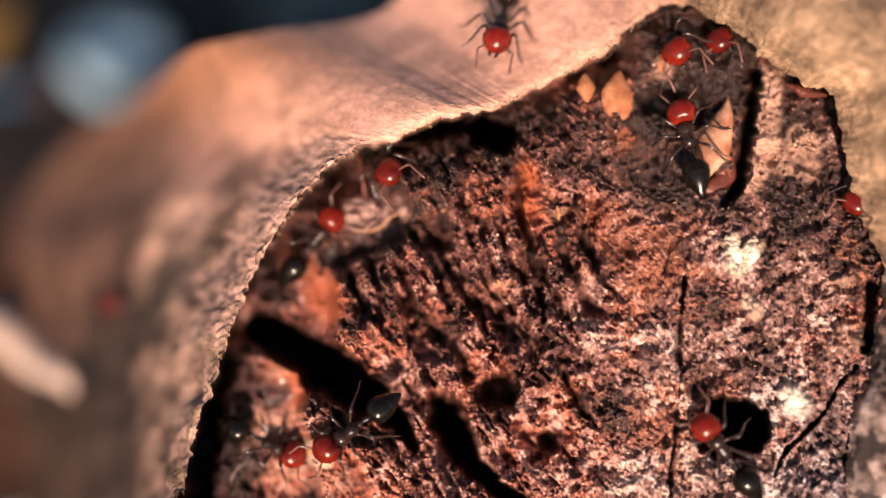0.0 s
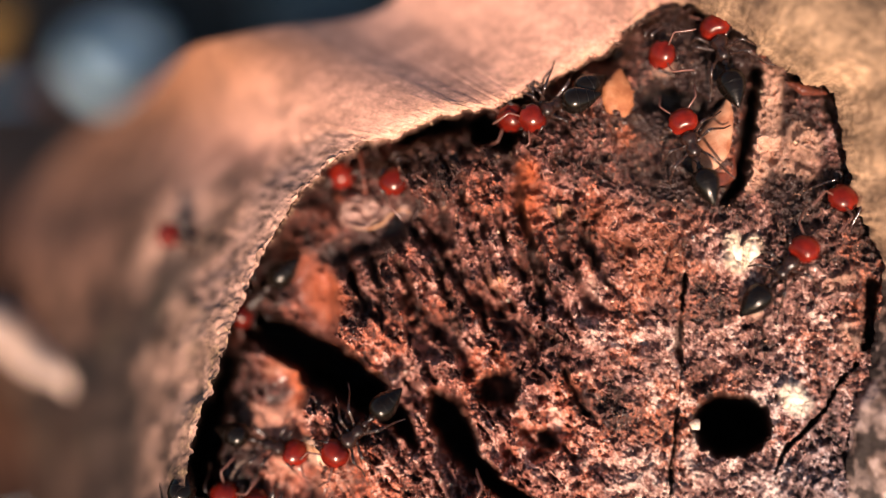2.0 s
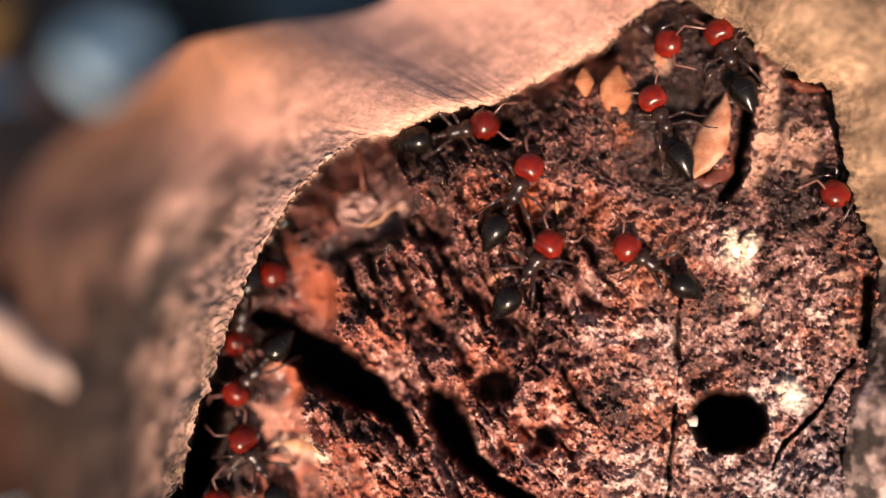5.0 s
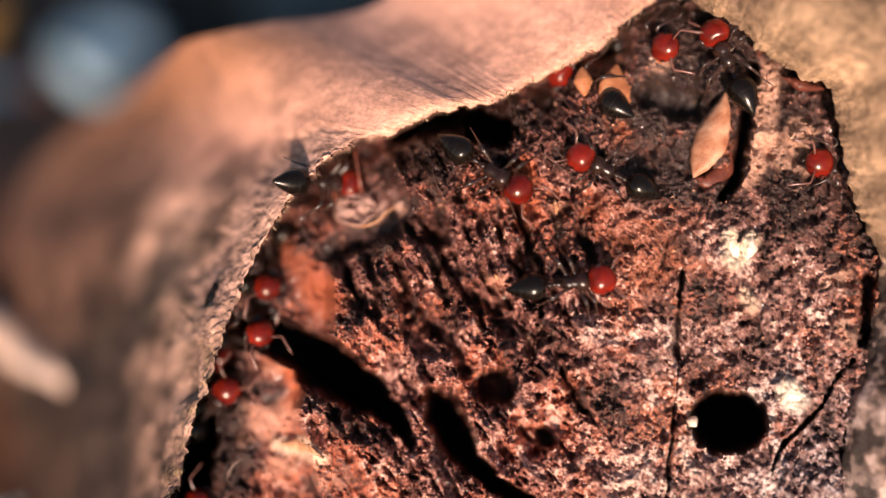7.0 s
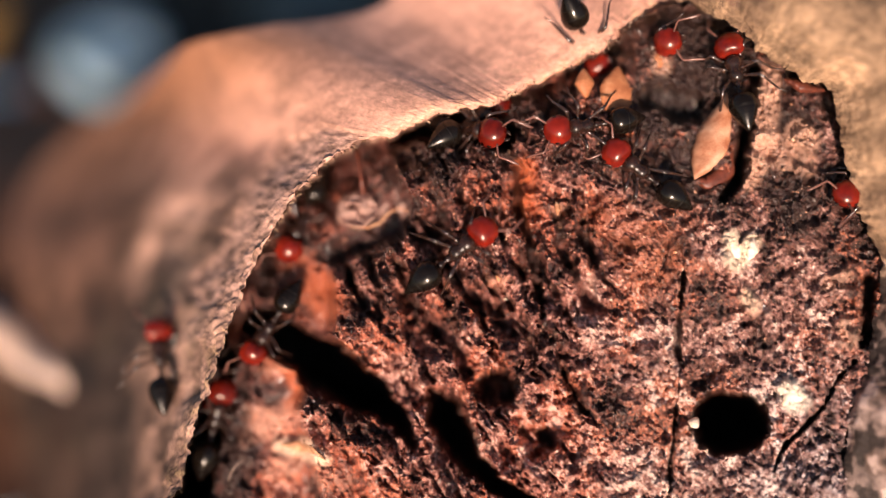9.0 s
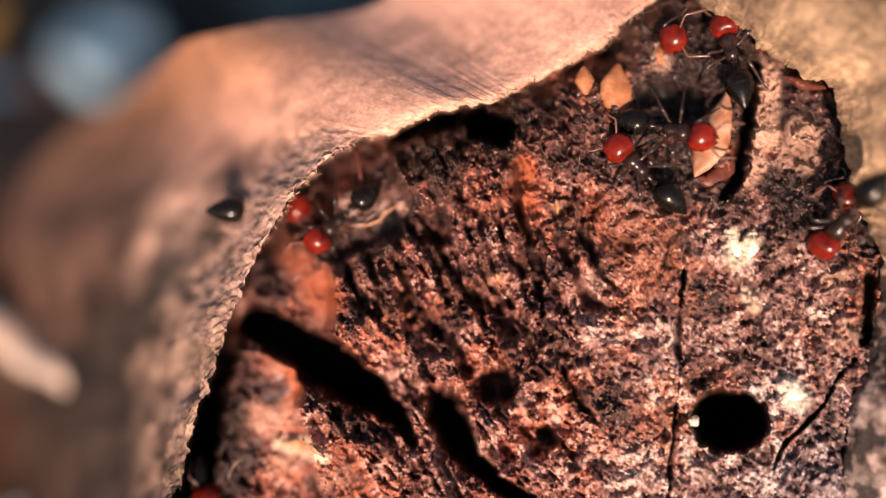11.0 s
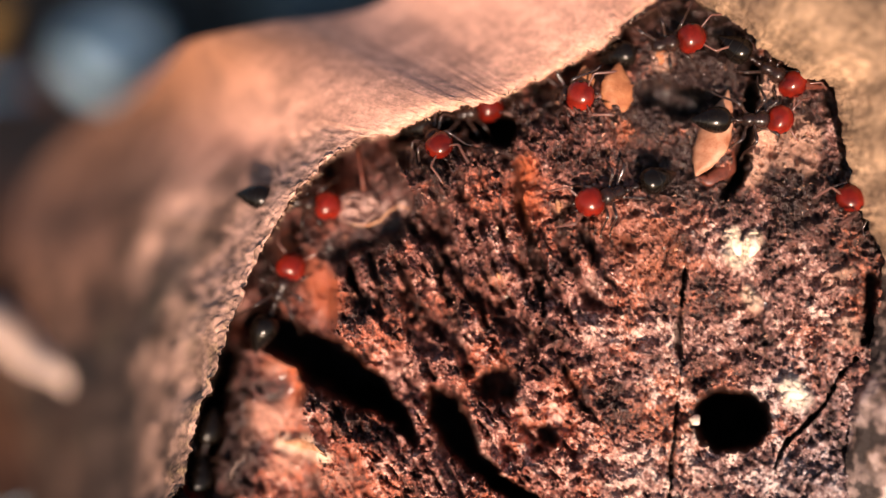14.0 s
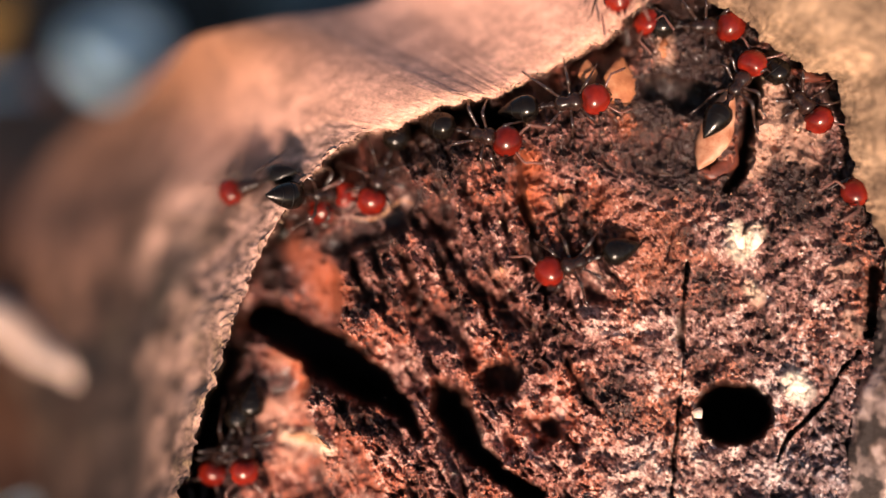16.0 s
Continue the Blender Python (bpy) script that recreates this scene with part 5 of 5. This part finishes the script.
     (3.2, -15.55, 2.59, -13.47, 2.13, "b"), (4, -19.96, 3.31, -17.64, 3.08, "b"), (4.6, -21.09, 0.97, -20.16, 3.29, "b"),
     (5.2, -18.04, -0.67, -20.36, 0.02, "b"), (6, -10.8, 0.7, -13.35, -0.35, "b"), (6.5, -8.57, 1.5, -11.23, 0.22, "b"),
     (7, -4.2, 2.69, -6.24, 2.76, "b"), (7.5, -3.69, 2.58, -6.01, 2.46, "b"), (8, -0.94, 3.93, -4, 3.12, "b"),
     (8.5, 1.15, 5.51, -0.94, 4.19, "b"), (9, 1.92, 5.9, -0.75, 4.22, "b"), (9.8, 2.62, 6.79, 0.76, 5.63, "i")],
    [(0, 5.84, 13.27, 5.37, 15.36, "b"), (0.7, 6.05, 9.98, 5.58, 12.07, "b"), (1, 6.53, 8, 5.84, 9.85, "b"),
     (1.5, 4.64, 6.7, 5.34, 8.79, "a"), (2, 3.29, 5.39, 5.1, 6.43, "b"), (2.5, 1.97, 4.7, 3.94, 5.86, "b"),
     (3, 1.16, 5.25, 2.09, 3.74, "i"), (12, 1.46, 5.56, 2.62, 4.63, "i"), (14.8, -0.04, 5.04, 2.05, 4.81, "i"),
     (15.2, -0.35, 4.5, 1.57, 4.81, "b"), (15.4, -0.4, 4.97, 1.6, 5.3, "b"), (15.6, -3.1, 4.5, -0.9, 5.0, "b"), (15.8, -5.7, 3.55, -3.4, 4.4, "b"),
     (16, -8.7, 2.2, -5.8, 3.18, "b")],
    [(0, 1.94, 8.35, 2.42, 10.25, "b"), (0.3, 3.73, 10.23, 2.56, 12.09, "b"), (0.7, 5.81, 12.53, 3.73, 13.46, "b")],
    [(0, 4.91, 14.43, 5.14, 16.52, "b"), (7.3, 5.01, 13.02, 5.25, 15.11, "b"), (8, 4.93, 8.58, 5.16, 10.78, "b"),
     (8.5, 4.63, 6.6, 5.56, 8.99, "b"), (9, 6.1, 7.99, 5.29, 9.84, "b"), (9.5, 4.94, 6.11, 6.1, 7.96, "i")],
    [(0, 4.44, 6.77, 6.3, 7.47, "i"), (1.2, 3.96, 6.25, 6.05, 6.71, "i"), (1.5, 2.78, 5.96, 4.99, 6.19, "a"),
     (2, 2.67, 5.55, 4.64, 6.08, "a"), (2.5, -0.07, 4.31, 2.09, 5.05, "a"), (3, -0.35, 3.46, 1.39, 4.55, "a"),
     (3.5, 0.23, 5.16, 1.39, 6.56, "i")],
    [(0, 3.05, 6.07, 1.19, 6.54, "i"), (2.5, 0.6, 4.9, -1.2, 4.4, "i"), (2.7, 1.35, 4.97, -1.1, 4.2, "b"), (2.9, 4.6, 5.66, 2.2, 4.9, "b"),
     (3, 6.15, 6.75, 3.83, 5.71, "b"), (3.1, 7.2, 6.9, 4.7, 6.5, "b"), (3.3, 5.3, 5.94, 6.6, 7.6, "b"), (3.5, 3.55, 6.0, 5.5, 7.0, "b"),
     (3.7, 3.0, 5.66, 5.2, 6.2, "b"), (4.1, 1.6, 5.0, 3.4, 5.3, "i")],
    [(0, 6.2, 15.2, 6.6, 17.4, "b"), (2.9, 6.0, 12.2, 6.4, 14.4, "b"), (3.5, 6.1, 11.4, 6.3, 13.6, "b"), (3.7, 5.9, 7.85, 6.2, 10.0, "b"),
     (3.9, 2.58, 6.36, 4.7, 7.3, "b"), (4.2, 1.9, 5.4, 3.7, 6.3, "i")],
    [(0, -9.37, -2.51, -9.02, -0.66, "i"), (11.8, -9.4, -4.19, -9.1, -1.87, "i"), (12.5, -9.56, -6.19, -9.4, -3.87, "a"),
     (13, -9.68, -8.16, -9.45, -5.72, "a"), (13.5, -9.83, -9.37, -9.37, -6.93, "a"), (14, -10.3, -9.68, -9.72, -7.36, "a"),
     (14.6, -10.49, -11.39, -10.25, -9.07, "b"), (16, -10.55, -13.3, -10.32, -10.97, "b")],
    [(0, -6.7, -4.37, -5.31, -5.3, "i"), (14.8, -8.16, -3.55, -6.77, -2.85, "i"), (15.5, -7.85, -4.69, -6.39, -2.48, "a"),
     (15.8, -8.68, -7.72, -7.52, -5.4, "a"), (16, -8.47, -9.3, -8.23, -6.91, "a")],
    [(0, -9.25, -5.76, -9.48, -3.44, "i"), (14.9, -9.32, -6.59, -9.56, -4.27, "i"), (15.5, -9.24, -8.29, -9.13, -6.08, "a"),
     (16, -9.67, -9.23, -8.7, -7.14, "a")],
    [(0, -4.8, -7.97, -2.17, -6, "a"), (0.5, -4.46, -8.31, -2.16, -6.03, "a"), (1, -4.38, -8.32, -2.13, -5.86, "a"),
     (1.5, -4.46, -8.27, -2.16, -5.95, "a"), (2, -4.48, -8.26, -2.16, -5.99, "a"), (2.5, -4.53, -8.25, -2.21, -6.02, "a"),
     (3, -5.97, -5.83, -3.37, -6.01, "a"), (3.5, -7.43, -5.16, -5.29, -5.75, "a"), (4, -7.43, -5.1, -5.69, -5.98, "a"),
     (5, -8.42, -5.77, -6.91, -4.15, "a"), (6.5, -7.47, -4.12, -8.22, -1.87, "a"), (7, -7.4, -3.81, -8.1, -1.49, "a"),
     (7.5, -7.99, -3.46, -7.64, -0.91, "a"), (8, -7.79, -4.14, -7.95, -1.75, "a"), (8.5, -7.56, -3.93, -7.79, -1.52, "a"),
     (9, -7.78, -4.04, -6.66, -2.34, "a"), (9.2, -7.71, -3.98, -6.66, -2.35, "a"), (10.2, -6.66, -3.67, -5.27, -2.74, "i")],
    [(0, -6.12, -8.36, -7.86, -7.57, "a"), (0.5, -6.04, -8.47, -7.89, -7.61, "a"), (1, -5.96, -8.42, -7.93, -7.6, "a"),
     (1.5, -5.99, -8.39, -8.08, -7.74, "a"), (2, -6.04, -8.38, -8.06, -7.77, "a"), (2.5, -6.27, -8.48, -8.13, -7.53, "a"),
     (3, -6.39, -8.52, -8.24, -7.57, "a"), (3.4, -5.46, -9.47, -7.2, -8.54, "a"), (4, -4.64, -11.32, -6.27, -10.16, "b"),
     (4.5, -4.38, -12.95, -5.78, -11.33, "b"), (6, -4.3, -14.39, -5.23, -12.53, "b")],
    [(0, -10.88, -9.48, -10.3, -6.27, "a"), (0.5, -10.73, -9.47, -10.33, -6.38, "a"), (1, -10.92, -9.58, -10.3, -6.33, "a"),
     (1.5, -11.38, -11.41, -10.68, -8.62, "b"), (2.5, -11.61, -13.87, -11.14, -11.31, "b")],
    [(0, -8.56, -11.8, -10.18, -12.96, "b"), (1.6, -8.94, -10.48, -10.33, -11.88, "b"), (2, -8.82, -9.7, -10.22, -11.21, "a"),
     (2.5, -8.64, -9.57, -10.22, -10.97, "a"), (3, -8.59, -9.77, -10.17, -11.23, "a"), (3.5, -8.59, -9.69, -10.22, -11.08, "a"),
     (4, -8.31, -9.88, -9.98, -11.2, "a"), (6.3, -9.74, -10.34, -11.25, -11.84, "a"), (7, -9.8, -10, -11.23, -11.58, "a"),
     (7.5, -9.26, -10.19, -10.77, -11.58, "a"), (8.2, -9.6, -11.82, -11, -13.21, "b")],
    [(0, -7.4, -11.8, -5.77, -12.96, "b"), (2.6, -7.89, -10.16, -6.27, -11.32, "a"), (3, -8.01, -9.26, -6.5, -10.65, "a"),
     (3.5, -8.36, -7.65, -6.92, -9.04, "a"), (4, -8.13, -8.72, -6.5, -8.07, "a"), (5, -8.3, -7.86, -7.14, -9.72, "a"),
     (6.3, -8.18, -7.2, -9.39, -9.29, "a"), (6.5, -8.22, -7.14, -9.42, -9.25, "a"), (7, -8.57, -5.43, -9.96, -7.06, "a"),
     (7.5, -8.57, -5.48, -9.89, -7.13, "a"), (8, -7.83, -5.75, -9.23, -7.44, "a"), (8.5, -8.95, -5.98, -9.64, -8.3, "a"),
     (9, -9.1, -5.71, -9.73, -8.15, "a"), (10.5, -9.68, -8.33, -9.91, -10.65, "a"), (11.5, -9.91, -12.08, -10.03, -14.4, "b")],
    [(0, -7.4, -2.75, -6, -3.44, "i"), (1.6, -8.13, -2.59, -6.27, -1.66, "i"), (2, -8.24, -2.34, -6.39, -0.53, "a"),
     (2.5, -8.36, -2.73, -6.5, -0.87, "a"), (3, -8.64, -2.65, -7.2, -1.95, "a"), (3.5, -8.75, -4.4, -7.78, -2.26, "a"),
     (4, -8.24, -2.43, -6.73, -0.06, "a"), (6.3, -8.74, -4.88, -9.44, -1.75, "b"), (6.5, -8.8, -4.89, -9.42, -1.68, "b"),
     (7, -9.03, -4.04, -9.38, -1.18, "b"), (7.5, -9.33, -3.85, -9.15, -0.95, "b"), (8, -9.34, -3.89, -9.11, -0.8, "b"),
     (8.5, -9.95, -4.7, -9.46, -2.03, "b"), (9, -9.45, -5.71, -9.45, -3.2, "b"), (10, -10.03, -8.77, -9.68, -6.22, "b"),
     (11, -10.38, -12.06, -10.14, -9.51, "b")],
    [(0, -6.23, -3.91, -5.31, -4.84, "i"), (2.1, -6.73, -3.11, -5.81, -4.5, "i"), (2.5, -5.81, -2.03, -7.2, -3.42, "a"),
     (3, -5.39, -2.58, -7.2, -3.11, "a"), (3.5, -3.76, -1.61, -5.53, -1.33, "a"), (4, 0.35, 0.57, -2.09, -0.99, "a"),
     (4.2, 2.38, 0.61, 0.01, -0.18, "a"), (4.8, 3.99, 2.59, 2.13, 0.96, "a"), (5.5, 2.17, 4.77, 3.33, 2.8, "a"),
     (6, 1.5, 5.23, 2.43, 3.48, "i")],
    [(0, 0.73, 6.31, 1.43, 7.93, "i"), (7.3, 0.14, 5.13, 0.6, 6.99, "i"), (8, -0.71, -0.89, -0.17, 1.61, "a"),
     (8.3, 0.55, -3.5, -1.03, -1.36, "a"), (8.5, 2.38, -1.98, -0.17, -0.68, "a"), (9, 1.51, 0.74, -0.75, -1.07, "a"),
     (9.2, 2.53, 1.94, 0.53, -0.1, "a"), (10, 2.27, 4.81, 2.16, 2.37, "a"), (10.6, 1.46, 5.48, 1.93, 3.74, "i")],
    [(0, -6.23, 3.52, -6.7, 5.38, "i"), (2.6, -6.27, 1.68, -6.73, 3.53, "i"), (3, -6.27, 0.02, -6.73, 2.34, "a"),
     (3.5, -6.04, -0.06, -6.73, 2.15, "a"), (4, -6.73, 0.06, -6.5, 2.38, "a"), (5, -7.14, -1.36, -6.68, 0.96, "a"),
     (6.5, -7.52, -2.5, -6.36, 0.34, "a"), (7, -7.29, -1.83, -6.59, 0.49, "a"), (7.4, -7.29, -2.76, -6.82, -0.67, "i")],
    [(0, -5.31, 4.91, -5.31, 7, "i"), (8.1, -5.53, 3.02, -5.29, 5.34, "i"), (8.5, -5.93, 1.17, -5.58, 3.31, "a"),
     (9, -6.43, -0.02, -5.39, 2.3, "a"), (9.3, -6.55, -0.62, -5.62, 1.71, "a"), (10.2, -7.59, -1.81, -6.43, 0.27, "a"),
     (11, -7.13, -3.47, -7.36, -1.38, "i")],
    [(0, 16.4, 1.66, 18.14, 3.52, "a"), (0.5, 16.41, 1.51, 18.22, 3.37, "a"), (1, 16.28, 1.5, 18.14, 3.24, "a"),
     (1.5, 16.01, 1.78, 17.87, 3.45, "a"), (2, 15.74, 1.79, 17.64, 3.41, "a"), (2.5, 15.97, 1.1, 17.87, 2.85, "a"),
     (3, 15.74, 1.3, 17.64, 3.04, "a"), (3.5, 15.67, 1.45, 17.64, 3.08, "a"), (4, 16.01, 1.5, 17.87, 3.31, "a"),
     (6.5, 14.72, 2.43, 17.08, 3.47, "a"), (7, 14.72, 3.51, 17.08, 3.62, "a"), (7.5, 16.04, 1.88, 18.01, 3.04, "a"),
     (8, 16.14, 1.85, 18.16, 3.24, "a"), (8.5, 15.77, 1.92, 17.86, 2.84, "a"), (9, 15.9, 1.95, 17.94, 3.11, "a"),
     (11.5, 15.97, 1.61, 17.94, 3.24, "a"), (12, 15.97, 1.61, 18.06, 3, "a"), (13, 16.04, 1.66, 18.06, 3.33, "a"),
     (14, 16.05, 1.58, 18.14, 3.2, "a"), (15, 16.09, 1.62, 18.07, 3.36, "a"), (16, 16.14, 1.51, 18.11, 3.18, "a")],
    [(0, 21.16, 0.74, 23.48, 1.2, "b"), (10.2, 20.96, 0.51, 23.28, 0.97, "b"), (11, 15.85, 0.47, 17.48, 2.33, "b"),
     (11.3, 15.34, -0, 14.23, 2.32, "b"), (11.5, 15.97, -2.68, 13.88, -0.59, "b"), (11.7, 16.09, -2.24, 14.23, -0.94, "b"),
     (12, 16.36, -0.87, 14.69, -1.75, "b"), (12.5, 17.36, 4.84, 16.2, 2.05, "b"), (13, 17.59, 5.3, 16.55, 2.86, "b"),
     (13.5, 16.05, 11.29, 15.12, 9.43, "b"), (14, 15.35, 14.35, 15.12, 12.02, "b")],
    [(0, 3.75, 7.93, 2.59, 9.09, "i"), (12.4, 4.25, 6.84, 2.62, 6.14, "i"), (13, 6.22, 7.04, 4.36, 6, "a"),
     (13.5, 5.19, 6.37, 3.28, 5.72, "a"), (14, 6, 6.22, 3.86, 6.34, "a"), (14.5, 6.04, 6.04, 3.79, 5.81, "a"),
     (15, 6.69, 5.92, 4.02, 5.87, "a"), (15.5, 6.66, 6.17, 4.34, 6.22, "a"), (16, 5.97, 5.85, 3.42, 5.51, "a")],
    [(0, 8.2, 10.2, 7.3, 12.0, "i"), (15.7, 8.2, 9.6, 7.2, 11.4, "i"), (15.9, 8.5, 8.7, 7.2, 10.4, "a"), (16, 8.57, 8.5, 7.3, 10.2, "a")],
    [(0, 7.9, 15.0, 8.2, 17.2, "b"), (15, 7.9, 12.5, 8.2, 14.7, "b"), (15.2, 7.66, 9.3, 8.6, 11.3, "b"), (15.4, 3.8, 6.0, 5.5, 8.2, "b"),
     (15.6, 3.0, 5.1, 4.6, 6.5, "b"), (15.8, 2.4, 4.9, 3.4, 5.6, "i")],
    [(0, 6.4, 15.4, 6.1, 17.6, "b"), (15.7, 6.6, 13.4, 6.2, 15.6, "b"), (16, 7.15, 9.5, 6.6, 11.6, "b")],
    [(0, -2.4, 5.6, -2.0, 7.6, "i"), (15.5, -2.6, 4.7, -2.2, 6.8, "i"), (15.8, -3.32, 2.6, -2.5, 4.8, "a"), (16, -3.18, 1.74, -2.3, 3.95, "a")],
]


def ant_track(rows):
    """Even steps between the given rows, each with a depth of its own."""
    keys = [(t, ha, hb, stand(ha, hb, mo), ga, gb, stand(ga, gb, mo)) for t, ha, hb, ga, gb, mo in rows]
    if keys[0][0] > 0:
        keys.insert(0, (0, *keys[0][1:]))
    if keys[-1][0] < 16:
        keys.append((16, *keys[-1][1:]))
    marks = [r[5] for r in rows]
    marks = [marks[0]] * (len(keys) - len(rows) if rows[0][0] > 0 else 0) + marks
    out = []
    for n, (k0, k1) in enumerate(zip(keys, keys[1:])):
        moved = math.hypot(k1[1] - k0[1], k1[2] - k0[2]) + math.hypot(k1[4] - k0[4], k1[5] - k0[5])
        steps = max(1, min(6, round((k1[0] - k0[0]) / 0.2))) if moved > 0.6 else 1
        for s in range(steps):
            f = s / steps
            row = [p + (q - p) * f for p, q in zip(k0, k1)]
            if s:
                same = rows[min(n, len(rows) - 1)][5]
                if same == rows[min(n + 1, len(rows) - 1)][5] != "i":
                    row[3], row[6] = stand(row[1], row[2], same), stand(row[4], row[5], same)
            out.append(row)
    out.append(list(keys[-1]))
    return out


def motions():
    first = build_ant()
    ants = [first] + [copy_thing(first, Matrix.Identity(4)) for _ in ANT_ROWS[1:]]
    rnd = random.Random(3)
    for number, (ant, rows) in enumerate(zip(ants, ANT_ROWS)):
        size = rnd.uniform(0.94, 1.05)
        ant.scale = (size, size, size)
        track = ant_track(rows)
        walk(ant, [(t, ant_pose(*rest)) for t, *rest in track])
        # a tripod gait, paced by the way that the ant has gone; feelers sweep all the time
        way, gone = [(track[0][0], 0.0)], 0.0
        for p, q in zip(track, track[1:]):
            gone += math.hypot(q[1] - p[1], q[2] - p[2])
            way.append((q[0], gone))
        times, paces = [w[0] for w in way], [w[1] for w in way]
        stops = [0.0]
        while stops[-1] < 16:
            here = np.interp(stops[-1], times, paces)
            ahead = np.interp(min(16, stops[-1] + 0.2), times, paces)
            stops.append(min(16.0, stops[-1] + (0.2 if ahead - here > 0.12 else 0.8)))
        limbs = [o for o in ant.children if o.name.startswith("leg")]
        for n, leg in enumerate(limbs):
            x, y, z = leg.location
            turn_z = math.degrees(leg.rotation_euler.z) if leg.rotation_mode != "QUATERNION" else math.degrees(leg.rotation_quaternion.to_euler().z)
            side = 1 if y > 0 else -1
            beat = math.pi * ((n % 3 + (n // 3)) % 2)
            walk(leg, [(t, pose(x, y, z, 0, -7 * max(0, math.cos(np.interp(t, times, paces) * 3.1 + beat)),
                                turn_z - side * 19 * math.sin(np.interp(t, times, paces) * 3.1 + beat))) for t in stops])
        for n, horn in enumerate(o for o in ant.children if o.name.startswith("feeler")):
            x, y, z = horn.location
            turn_z = math.degrees(horn.rotation_euler.z) if horn.rotation_mode != "QUATERNION" else math.degrees(horn.rotation_quaternion.to_euler().z)
            walk(horn, [(t, pose(x, y, z, 0, 8 * math.sin(t * 4.1 + n * 2 + number), turn_z + 14 * math.sin(t * 3.3 + n + number * 1.7)))
                        for t in np.arange(0, 16.01, 0.4)])


motions()
